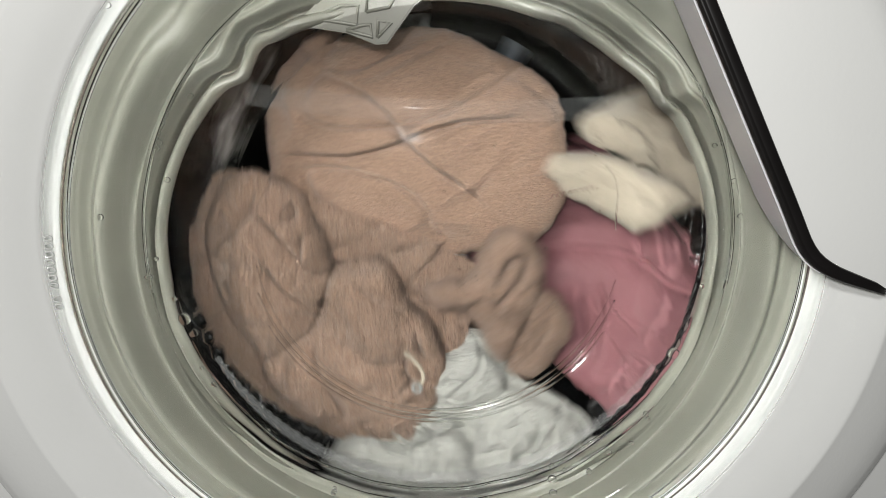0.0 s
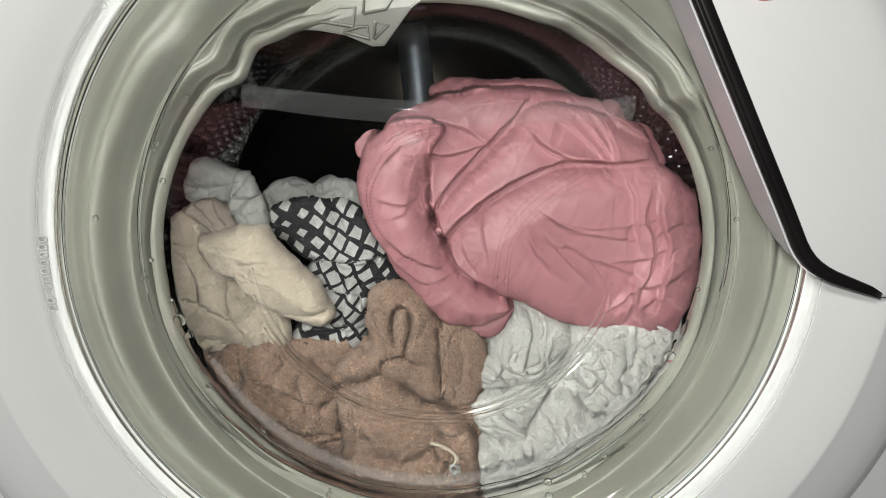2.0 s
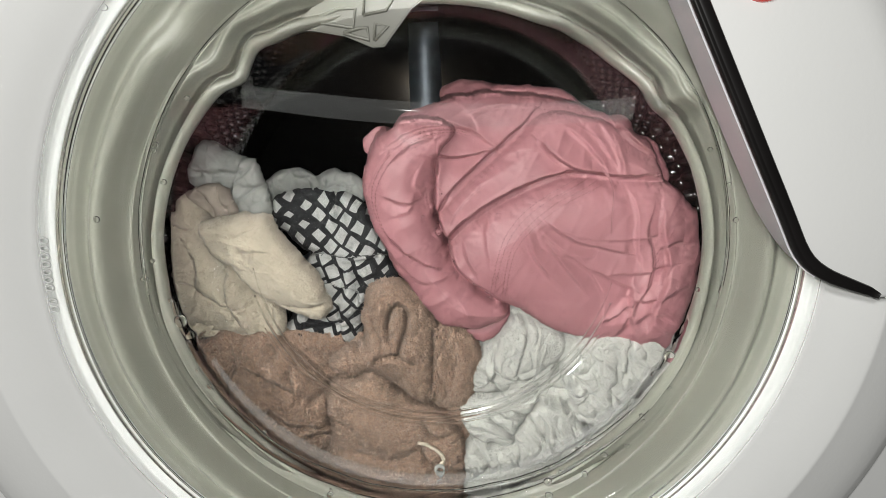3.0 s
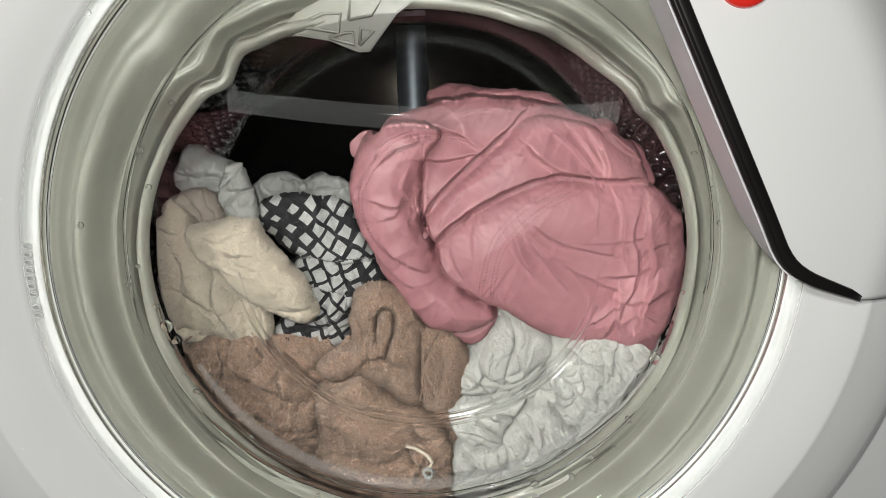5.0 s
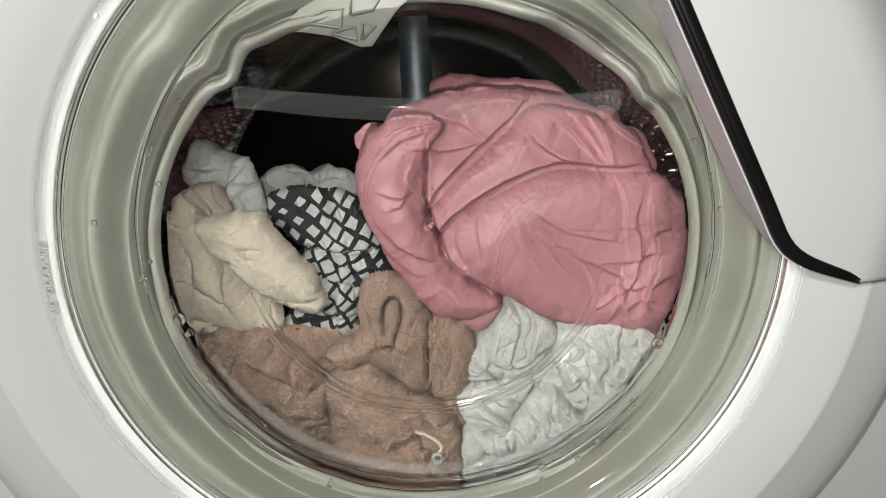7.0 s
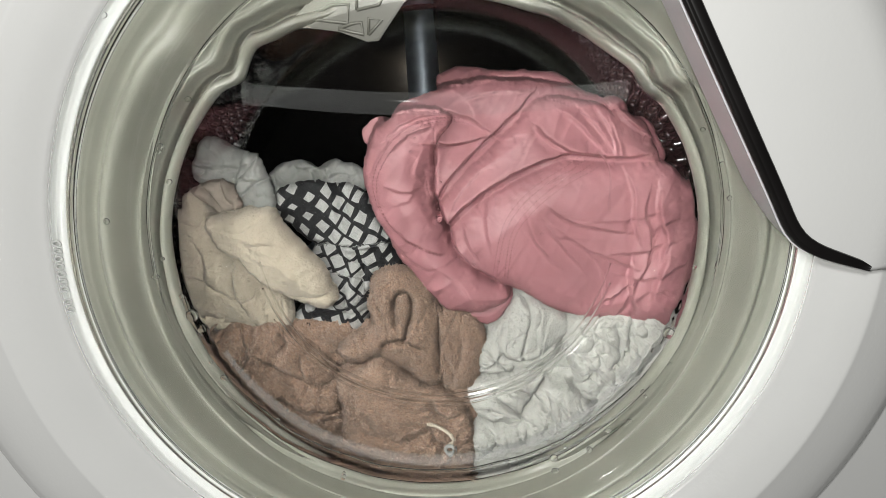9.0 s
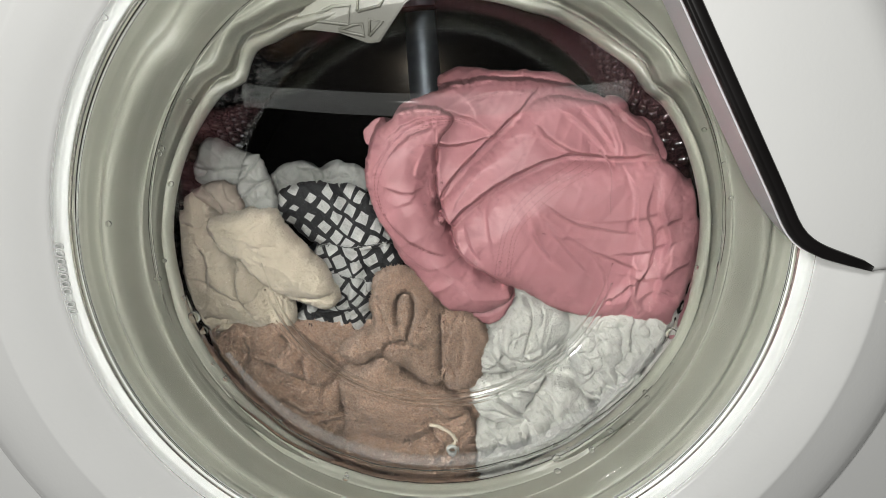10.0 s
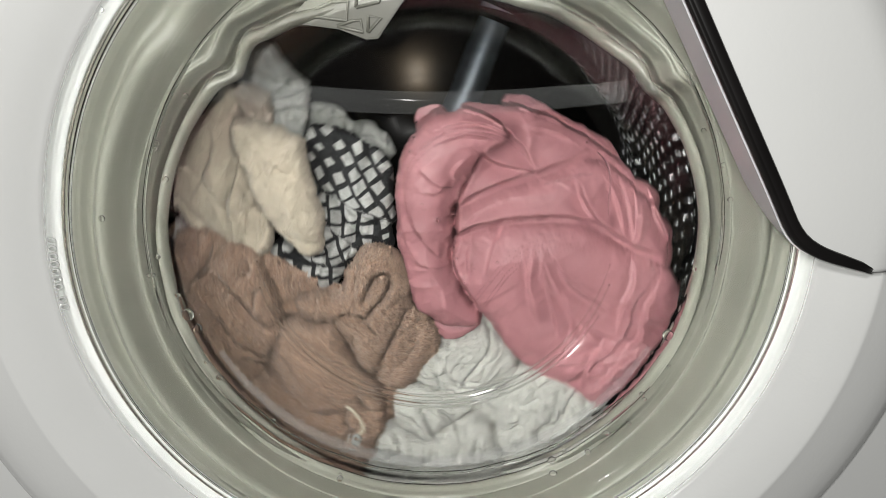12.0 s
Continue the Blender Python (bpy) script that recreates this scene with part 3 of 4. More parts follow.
pink.crease([(-0.0246, 0.1032), (-0.0002, 0.1063), (0.0399, 0.1113), (0.0714, 0.1100), (0.0919, 0.1081)], 0.00108, 0.0015, 0.0025)
pink.crease([(0.0133, 0.1026), (0.0201, 0.0972), (0.0248, 0.0895), (0.0238, 0.0827)], 0.00096, 0.00042, 0.00067)
pink.crease([(-0.0410, 0.0523), (-0.0317, 0.0719), (-0.0169, 0.0822), (0.0023, 0.0874), (0.0204, 0.0836)], 0.00084, 0.00066, 0.00116)
pink.crease([(-0.0233, 0.0341), (-0.0140, 0.0366), (-0.0126, 0.0479)], 0.00084, 0.00066, 0.00106)
pink.crease([(-0.0025, 0.0527), (-0.0066, 0.0456), (-0.0014, 0.0314)], 0.00096, 0.00096, 0.00146)
pink.crease([(-0.0415, 0.0263), (-0.0300, 0.0069), (-0.0111, -0.0129), (0.0128, -0.0065)], 0.00084, 0.00054, 0.00084)
pink.crease([(-0.0299, 0.0192), (-0.0159, 0.0058), (0.0080, -0.0028)], 0.00078, 0.00054, 0.00089)
pink.crease([(0.0033, -0.0129), (0.0179, -0.0230), (0.0230, -0.0359)], 0.00096, 0.00042, 0.00067)
pink.crease([(0.0142, 0.0528), (0.0209, 0.0622), (0.0322, 0.0687)], 0.00084, 0.0006, 0.00085)
pink.crease([(0.0099, 0.0267), (0.0144, 0.0363), (0.0258, 0.0494), (0.0372, 0.0577)], 0.00078, 0.00054, 0.00079)
pink.crease([(0.0459, 0.0716), (0.0549, 0.0763), (0.0641, 0.0752)], 0.00084, 0.00048, 0.00068)
pink.crease([(0.0000, 0.0302), (0.0055, 0.0419), (0.0142, 0.0521), (0.0288, 0.0662), (0.0433, 0.0800), (0.0554, 0.0914), (0.0646, 0.1028)], 0.00096, 0.0036, 0.0036)
pink.crease([(0.0072, 0.0170), (0.0146, 0.0260), (0.0330, 0.0405), (0.0536, 0.0525), (0.0787, 0.0623), (0.0949, 0.0636), (0.1162, 0.0608), (0.1418, 0.0629)], 0.00096, 0.0042, 0.0042)
pink.crease([(-0.0003, 0.0684), (-0.0007, 0.0573), (-0.0019, 0.0421), (0.0012, 0.0290), (0.0072, 0.0170), (0.0122, 0.0010), (0.0225, -0.0108), (0.0397, -0.0209)], 0.00108, 0.0054, 0.0054)
pink.crease([(-0.0247, 0.0911), (-0.0090, 0.0939), (0.0067, 0.0915), (0.0226, 0.0861), (0.0366, 0.0761)], 0.00084, 0.0018, 0.0028)
pink.crease([(-0.0316, 0.0753), (-0.0180, 0.0867), (-0.0000, 0.0903), (0.0158, 0.0867)], 0.00072, 0.0012, 0.0022)
pink.crease([(-0.0272, 0.0686), (-0.0158, 0.0789), (-0.0022, 0.0824)], 0.00072, 0.0012, 0.0022)
pink.crease([(0.0710, 0.0319), (0.0860, 0.0199), (0.1079, 0.0151), (0.1249, 0.0127)], 0.00072, 0.0015, 0.002)
pink.crease([(0.0570, 0.0270), (0.0626, 0.0099), (0.0741, -0.0050)], 0.00072, 0.0012, 0.0017)
pink.crease([(0.0693, 0.0198), (0.0820, 0.0050), (0.0977, -0.0126)], 0.00072, 0.0009, 0.0014)
pink.crease([(0.1240, 0.0514), (0.1300, 0.0372), (0.1289, 0.0226), (0.1351, 0.0078)], 0.00072, 0.0015, 0.002)
pink.crease([(0.1463, 0.0421), (0.1453, 0.0276), (0.1545, 0.0079), (0.1511, -0.0073)], 0.00072, 0.0018, 0.0023)
pink.crease([(0.1555, -0.0022), (0.1497, -0.0175), (0.1467, -0.0384)], 0.00072, 0.0021, 0.0026)
pink.crease([(0.1317, -0.0099), (0.1308, -0.0279), (0.1372, -0.0437)], 0.00072, 0.0018, 0.0023)
pink.crease([(0.1141, -0.0358), (0.1284, -0.0279), (0.1418, -0.0124)], 0.00072, 0.0015, 0.002)
pink.crease([(0.0817, 0.0902), (0.0937, 0.0813), (0.1063, 0.0676)], 0.00072, 0.0015, 0.002)
pink.crease([(0.1180, 0.0951), (0.1259, 0.0839), (0.1381, 0.0772)], 0.00084, 0.0024, 0.0034)
pink.crease([(0.0201, 0.0983), (0.0357, 0.1029), (0.0537, 0.1031)], 0.00084, 0.0009, 0.0014)
pink.crease([(0.0171, 0.0194), (0.0197, 0.0072), (0.0272, -0.0052)], 0.00072, 0.0012, 0.0017)
pink.crease([(0.0332, 0.0364), (0.0313, 0.0195), (0.0353, 0.0023)], 0.00072, 0.0009, 0.0014)
pink.crease([(-0.0320, 0.0454), (-0.0205, 0.0408), (-0.0089, 0.0432)], 0.00072, 0.0009, 0.0014)
pink.crease([(-0.0112, 0.0641), (-0.0158, 0.0549), (-0.0112, 0.0491)], 0.00072, 0.0012, 0.0017)
pink_jacket = pink.build("pink_jacket", PINK_CLOTH, "wet pink nylon jacket with stitched seams, bundled in the drum", "jacket")

white = Garment(21, 0.0008, ((0.024, -0.0050, 40, 1.3), (0.012, -0.0022, 100, 1.2), (0.008, 0.0006, 0, 1)))
white.panel(0.126, [(0.0250, -0.0992), (0.0302, -0.0647), (0.0542, -0.0232), (0.0757, -0.0272), (0.0939, -0.0395), (0.1099, -0.0436), (0.1295, -0.0415), (0.1532, -0.0415), (0.1755, -0.0457), (0.1844, -0.0909), (0.1761, -0.1292), (0.1483, -0.1688), (0.1031, -0.1901), (0.0566, -0.1920), (0.0187, -0.1964), (0.0178, -0.1442)], 0.006, 0.02, (0, 0))
white.panel(0.118, [(0.0251, -0.1347), (0.0632, -0.1372), (0.0939, -0.1442), (0.1173, -0.1308), (0.1509, -0.1000), (0.1614, -0.1155), (0.1276, -0.1606), (0.0754, -0.1812), (0.0221, -0.1877), (0.0196, -0.1596)], 0.014, 0.016, (0, 0))
white.panel(0.118, [(0.0264, -0.0872), (0.0291, -0.0715), (0.0462, -0.0549), (0.0547, -0.0363), (0.0611, -0.0362), (0.0751, -0.0386), (0.0938, -0.0488), (0.0913, -0.0716), (0.0766, -0.0868), (0.0631, -0.0910), (0.0418, -0.0952), (0.0280, -0.0930)], 0.016, 0.013, (0, 0))
white.panel(0.117, [(0.0912, -0.0492), (0.1069, -0.0494), (0.1259, -0.0461), (0.1452, -0.0461), (0.1651, -0.0523), (0.1681, -0.0816), (0.1520, -0.0987), (0.1272, -0.1117), (0.1117, -0.1171), (0.1014, -0.1120), (0.0981, -0.0920), (0.0888, -0.0730)], 0.017, 0.014, (0, 0))
white.panel(0.115, [(0.0225, -0.0974), (0.0414, -0.0928), (0.0626, -0.0886), (0.0793, -0.0929), (0.0713, -0.1088), (0.0624, -0.1215), (0.0629, -0.1330), (0.0487, -0.1353), (0.0231, -0.1234)], 0.016, 0.012, (0, 0))
white.panel(0.113, [(0.0610, -0.1214), (0.0783, -0.0983), (0.0960, -0.1005), (0.1071, -0.1140), (0.1161, -0.1206), (0.1131, -0.1350), (0.0887, -0.1438), (0.0649, -0.1481), (0.0233, -0.1579), (0.0247, -0.1333), (0.0483, -0.1317), (0.0612, -0.1309)], 0.016, 0.012, (0, 0))
white.panel(0.113, [(0.1223, -0.1043), (0.1376, -0.0979), (0.1489, -0.0915), (0.1534, -0.0979), (0.1394, -0.1197), (0.1206, -0.1352), (0.1121, -0.1284)], 0.012, 0.01, (0, 0))
white.crease([(0.1247, -0.0536), (0.1294, -0.0679), (0.1294, -0.0825), (0.1245, -0.0984)], 0.0016, 0.005, 0.002)
white.crease([(0.1015, -0.1047), (0.1086, -0.0951), (0.1130, -0.0877), (0.1206, -0.0994)], 0.0016, 0.005, 0.002)
white.crease([(0.0454, -0.0556), (0.0412, -0.0709), (0.0510, -0.0806), (0.0654, -0.0806)], 0.0015, 0.005, 0.002)
white.crease([(0.0264, -0.0874), (0.0370, -0.0885), (0.0461, -0.0760)], 0.0015, 0.005, 0.002)
white.crease([(0.0949, -0.0617), (0.0940, -0.0782), (0.1030, -0.0983)], 0.0016, 0.004, 0.002)
white.crease([(0.1021, -0.0556), (0.1141, -0.0638), (0.1158, -0.0741)], 0.0015, 0.004, 0.002)
white.crease([(0.1365, -0.0577), (0.1416, -0.0721), (0.1369, -0.0846)], 0.0016, 0.004, 0.002)
white.crease([(0.0740, -0.0992), (0.0826, -0.1165), (0.0798, -0.1362)], 0.0016, 0.004, 0.002)
white.crease([(0.0899, -0.1057), (0.0887, -0.1187), (0.0993, -0.1320)], 0.0015, 0.004, 0.002)
white.crease([(0.0317, -0.1054), (0.0451, -0.1034), (0.0570, -0.1099)], 0.0016, 0.004, 0.002)
white.crease([(0.0243, -0.1205), (0.0417, -0.1184), (0.0597, -0.1295)], 0.0015, 0.005, 0.001)
white.crease([(0.0327, -0.1448), (0.0627, -0.1540), (0.0962, -0.1453)], 0.0018, 0.003, 0.001)
white_blanket = white.build("white_blanket", WHITE_CLOTH, "crumpled wet white plush blanket", "blanket", pile=(26000, 0.0010))

brown = Garment(31, 0.0008, ((0.030, -0.0040, 60, 1.6), (0.014, 0.0010, 20, 1.3), (0.005, 0.0004, 0, 1)))
brown.panel(0.124, [(-0.1667, -0.0608), (-0.1443, -0.0502), (-0.1112, -0.0523), (-0.0679, -0.0565), (-0.0000, -0.0522), (0.0304, -0.0631), (0.0336, -0.1916), (0.0275, -0.2118), (-0.0336, -0.2173), (-0.0980, -0.2026), (-0.1482, -0.1604), (-0.1693, -0.1160), (-0.1705, -0.0825)], 0.004, 0.02, (0, 0))
brown.panel(0.118, [(-0.1564, -0.0574), (-0.1405, -0.0486), (-0.1216, -0.0495), (-0.1083, -0.0507), (-0.0992, -0.0612), (-0.0862, -0.0739), (-0.0727, -0.0877), (-0.0694, -0.1093), (-0.0681, -0.1323), (-0.0721, -0.1502), (-0.0820, -0.1714), (-0.1102, -0.1616), (-0.1372, -0.1405), (-0.1567, -0.1088), (-0.1602, -0.0806)], 0.018, 0.016, (0, 0))
brown.panel(0.116, [(-0.1415, -0.0634), (-0.1231, -0.0761), (-0.1046, -0.0934), (-0.0837, -0.1112), (-0.0695, -0.1157), (-0.0724, -0.1315), (-0.0962, -0.1245), (-0.1209, -0.1043), (-0.1390, -0.0825)], 0.015, 0.012, (0, 0))
brown.panel(0.112, [(-0.0701, -0.0917), (-0.0546, -0.0801), (-0.0386, -0.0748), (-0.0251, -0.0892), (-0.0113, -0.1002), (0.0006, -0.1020), (0.0168, -0.1199), (0.0264, -0.1340), (0.0276, -0.1690), (0.0218, -0.1930), (-0.0325, -0.2021), (-0.0738, -0.1918), (-0.0978, -0.1771), (-0.0779, -0.1470), (-0.0674, -0.1311), (-0.0702, -0.1065)], 0.016, 0.016, (0, 0))
brown.crease([(-0.0898, -0.0944), (-0.0783, -0.0988), (-0.0702, -0.0906), (-0.0604, -0.0859), (-0.0467, -0.0806), (-0.0379, -0.0732)], 0.0018, 0.009, -0.003)
brown.crease([(-0.1270, -0.0730), (-0.1086, -0.0837), (-0.0889, -0.0955)], 0.0018, 0.006, 0.003)
brown.crease([(-0.1154, -0.1030), (-0.0946, -0.1163), (-0.0712, -0.1209)], 0.0018, 0.006, 0.003)
brown.crease([(-0.1110, -0.0585), (-0.1038, -0.0668), (-0.1117, -0.0710)], 0.0018, 0.006, 0.002)
brown.crease([(-0.1346, -0.0585), (-0.1326, -0.0709), (-0.1373, -0.0836)], 0.0018, 0.005, 0.002)
brown.crease([(-0.0966, -0.0752), (-0.0952, -0.0858), (-0.0898, -0.0944)], 0.0018, 0.006, 0.002)
brown.crease([(-0.0057, -0.1101), (0.0003, -0.1213), (0.0084, -0.1259), (0.0184, -0.1214)], 0.0018, 0.007, 0.002)
brown.crease([(-0.0056, -0.1280), (-0.0036, -0.1394), (0.0056, -0.1441), (-0.0035, -0.1579)], 0.0018, 0.008, 0.003)
brown.crease([(-0.0509, -0.0946), (-0.0392, -0.0990), (-0.0215, -0.0991), (-0.0117, -0.1057)], 0.0018, 0.003, 0.001)
brown.crease([(-0.0631, -0.1120), (-0.0513, -0.1165), (-0.0476, -0.1300)], 0.0018, 0.003, 0.001)
brown.crease([(-0.0681, -0.1480), (-0.0481, -0.1575), (-0.0157, -0.1601)], 0.002, 0.003, 0.001)
brown.crease([(-0.0852, -0.1252), (-0.0754, -0.1275), (-0.0674, -0.1254)], 0.0018, 0.005, 0.001)
brown_towel = brown.build("brown_towel", BROWN_CLOTH, "wet brown terry towel lying against the door glass", "towel", pile=(44000, 0.0018))

roll = Garment(41, 0.0006, ((0.016, -0.0020, 80, 1.4), (0.005, 0.0004, 0, 1)))
roll.panel(0.12, [(-0.0058, -0.0406), (0.0198, -0.0456), (0.0352, -0.0575), (0.0334, -0.0792), (0.0284, -0.1067), (0.0047, -0.1075), (-0.0056, -0.0791)], 0.012, 0.007, (0, 0))
roll.panel(0.117, [(-0.0475, -0.0387), (-0.0456, -0.0223), (-0.0386, -0.0131), (-0.0230, -0.0106), (-0.0090, -0.0182), (0.0007, -0.0337), (0.0072, -0.0553), (0.0067, -0.0811), (0.0013, -0.1013), (-0.0135, -0.0976), (-0.0215, -0.0862), (-0.0431, -0.0757), (-0.0590, -0.0844), (-0.0743, -0.0723), (-0.0584, -0.0616), (-0.0427, -0.0553)], 0.016, 0.008, (0, 0))
roll.panel(0.112, [(-0.0449, -0.0528), (-0.0444, -0.0257), (-0.0374, -0.0144), (-0.0230, -0.0120), (-0.0135, -0.0167), (-0.0230, -0.0216), (-0.0299, -0.0265), (-0.0339, -0.0379), (-0.0341, -0.0570), (-0.0407, -0.0595)], 0.01, 0.006, (0, 0))
roll.panel(0.113, [(-0.0232, -0.0383), (-0.0147, -0.0321), (-0.0058, -0.0403), (-0.0006, -0.0634), (-0.0044, -0.0892), (-0.0147, -0.0892), (-0.0234, -0.0762), (-0.0194, -0.0549)], 0.01, 0.007, (0, 0))
roll.crease([(-0.0284, -0.0523), (-0.0297, -0.0359), (-0.0251, -0.0270), (-0.0183, -0.0286), (-0.0161, -0.0384), (-0.0199, -0.0523), (-0.0231, -0.0649)], 0.0018, 0.011, 0)
roll.crease([(-0.0405, -0.0690), (-0.0346, -0.0628), (-0.0230, -0.0615), (-0.0115, -0.0691)], 0.0016, 0.005, 0.002)
roll.crease([(0.0008, -0.0441), (0.0017, -0.0691), (0.0012, -0.0906)], 0.0016, 0.009, 0.002)
roll.crease([(0.0155, -0.0524), (0.0178, -0.0734), (0.0142, -0.0906)], 0.0016, 0.002, 0.001)
rolled_towel = roll.build("rolled_towel", BROWN_CLOTH, "brown terry towel curled into a loop", "towel", pile=(15000, 0.0018))

check = Garment(51, 0.0007, ((0.020, 0.0020, 60, 1.6), (0.008, 0.0008, 10, 1.3)))
check.panel(0.14, [(-0.1108, 0.0352), (-0.1056, 0.0403), (-0.0877, 0.0451), (-0.0727, 0.0417), (-0.0528, 0.0410), (-0.0447, 0.0285), (-0.0362, 0.0104), (-0.0252, -0.0035), (-0.0566, -0.0095), (-0.0699, -0.0065), (-0.0853, -0.0038), (-0.1002, 0.0089), (-0.1105, 0.0208)], 0.014, 0.014, (0, 0))
check.panel(0.134, [(-0.0897, -0.0020), (-0.0689, -0.0008), (-0.0469, 0.0016), (-0.0337, 0.0028), (-0.0205, -0.0180), (-0.0429, -0.0228), (-0.0477, -0.0395), (-0.0461, -0.0540), (-0.0562, -0.0693), (-0.0781, -0.0757), (-0.0972, -0.0697), (-0.1056, -0.0569), (-0.0949, -0.0443), (-0.0748, -0.0467), (-0.0795, -0.0206)], 0.014, 0.012, (0, 0), 0.55)
check.panel(0.126, [(-0.0776, -0.0189), (-0.0644, -0.0177), (-0.0513, -0.0200), (-0.0490, -0.0376), (-0.0652, -0.0472), (-0.0741, -0.0448)], 0.008, 0.007, (0, 0), 0.25)
check.crease([(-0.0863, 0.0000), (-0.0680, -0.0022), (-0.0508, -0.0044), (-0.0246, 0.0003)], 0.0018, 0.006, 0.003)
check.crease([(-0.0680, 0.0001), (-0.0597, -0.0159), (-0.0647, -0.0369), (-0.0622, -0.0657)], 0.0018, 0.005, 0.003)
check.crease([(-0.0791, -0.0090), (-0.0639, -0.0090), (-0.0466, -0.0158)], 0.0016, 0.005, 0.002)
check.crease([(-0.0529, -0.0044), (-0.0489, -0.0181), (-0.0537, -0.0369)], 0.0016, 0.004, 0.002)
check.crease([(-0.0961, -0.0488), (-0.0785, -0.0524), (-0.0472, -0.0464)], 0.0016, 0.005, 0.002)
check.crease([(-0.0708, 0.0442), (-0.0627, 0.0312), (-0.0590, 0.0136)], 0.0018, 0.003, 0.0015)
check_cloth = check.build("checked_cloth", CHECK_CLOTH, "black knit cloth with white square patches", "cloth")

cream = Garment(61, 0.0007, ((0.022, -0.0034, -35, 2.2), (0.012, 0.0008, -30, 2.0), (0.005, 0.0004, 0, 1)))
cream.panel(0.122, [(-0.1677, 0.0411), (-0.1621, 0.0412), (-0.1538, 0.0299), (-0.1467, 0.0023), (-0.1316, -0.0088), (-0.1173, -0.0247), (-0.1049, -0.0339), (-0.0976, -0.0444), (-0.1016, -0.0563), (-0.1176, -0.0591), (-0.1439, -0.0598), (-0.1652, -0.0539), (-0.1760, -0.0306), (-0.1751, 0.0010), (-0.1720, 0.0229)], 0.014, 0.013, (0, 0))
cream.panel(0.117, [(-0.1572, -0.0040), (-0.1387, -0.0084), (-0.1209, -0.0264), (-0.1136, -0.0471), (-0.1205, -0.0553), (-0.1377, -0.0541), (-0.1533, -0.0333), (-0.1623, -0.0152)], 0.014, 0.01, (0, 0))
cream.panel(0.115, [(-0.1552, 0.0246), (-0.1388, 0.0279), (-0.1260, 0.0313), (-0.1078, 0.0306), (-0.1036, 0.0239), (-0.0940, 0.0111), (-0.0842, 0.0003), (-0.0742, -0.0129), (-0.0684, -0.0264), (-0.0677, -0.0377), (-0.0778, -0.0417), (-0.0904, -0.0359), (-0.1027, -0.0280), (-0.1169, -0.0202), (-0.1305, -0.0054), (-0.1402, 0.0033), (-0.1499, 0.0104)], 0.022, 0.014, (0, 0))
cream.crease([(-0.1467, 0.0049), (-0.1389, -0.0004), (-0.1298, -0.0019)], 0.0016, 0.006, 0.003)
cream.crease([(-0.1422, -0.0037), (-0.1283, -0.0102), (-0.1165, -0.0213), (-0.1103, -0.0393)], 0.0016, 0.006, 0.003)
cream.crease([(-0.1560, 0.0261), (-0.1494, 0.0092), (-0.1403, -0.0059), (-0.1380, -0.0303), (-0.1285, -0.0439)], 0.0016, 0.007, 0.003)
cream.crease([(-0.1165, -0.0213), (-0.1068, -0.0336), (-0.0977, -0.0416)], 0.0016, 0.006, 0.003)
cream.crease([(-0.1636, 0.0092), (-0.1586, -0.0038), (-0.1585, -0.0258)], 0.0018, 0.005, 0.002)
cream.crease([(-0.1250, 0.0072), (-0.1085, 0.0094), (-0.1005, 0.0052)], 0.0018, 0.0024, 0.001)
cream.crease([(-0.1445, 0.0199), (-0.1285, 0.0158), (-0.1096, 0.0265)], 0.002, 0.002, 0.001)
cream.crease([(-0.1108, -0.0302), (-0.1071, -0.0393), (-0.1088, -0.0508)], 0.0016, 0.005, 0.002)
cream_towel = cream.build("cream_towel", CREAM_CLOTH, "twisted wet cream terry towel", "towel", pile=(20000, 0.0009))

taupe = Garment(65, 0.0008, ((0.012, 0.0016, 60, 1.6),))
taupe.panel(0.126, [(-0.1670, 0.0401), (-0.1603, 0.0455), (-0.1498, 0.0477), (-0.1404, 0.0495), (-0.1367, 0.0425), (-0.1284, 0.0275), (-0.1405, 0.0197), (-0.1515, 0.0267), (-0.1614, 0.0337)], 0.012, 0.008, (0, 0))
taupe.crease([(-0.1578, 0.0438), (-0.1500, 0.0375), (-0.1449, 0.0235)], 0.0016, 0.006, 0.002)
taupe.crease([(-0.1441, 0.0471), (-0.1417, 0.0375), (-0.1364, 0.0246)], 0.0016, 0.005, 0.002)
taupe_cloth = taupe.build("taupe_cloth", TAUPE_CLOTH, "wet greyish beige cotton cloth, twisted over a towel", "cloth")

sheer = Garment(71, 0.0009, ((0.016, -0.0045, 40, 1.6), (0.008, -0.0018, 100, 1.2), (0.006, 0.0006, 0, 1)))
sheer.panel(0.15, [(-0.1739, 0.0522), (-0.1673, 0.0654), (-0.1587, 0.0742), (-0.1497, 0.0708), (-0.1362, 0.0645), (-0.1218, 0.0602), (-0.1167, 0.0472), (-0.1229, 0.0360), (-0.1385, 0.0324), (-0.1558, 0.0357), (-0.1684, 0.0412)], 0.014, 0.014, (0, 0))
sheer.panel(0.142, [(-0.1363, 0.0602), (-0.1227, 0.0643), (-0.1176, 0.0517), (-0.1113, 0.0374), (-0.1109, 0.0183), (-0.1332, 0.0182), (-0.1435, 0.0271), (-0.1445, 0.0427)], 0.012, 0.01, (0, 0))
sheer.crease([(-0.1621, 0.0528), (-0.1450, 0.0508), (-0.1230, 0.0576)], 0.002, 0.004, 0.002)
sheer.crease([(-0.1325, 0.0443), (-0.1218, 0.0422), (-0.1151, 0.0444)], 0.002, 0.004, 0.002)
pale_cloth = sheer.build("pale_cloth", SHEER_CLOTH, "crumpled pale grey cotton cloth", "cloth")

printed = Garment(91, 0.0009, ((0.012, 0.0020, 60, 1.4),))
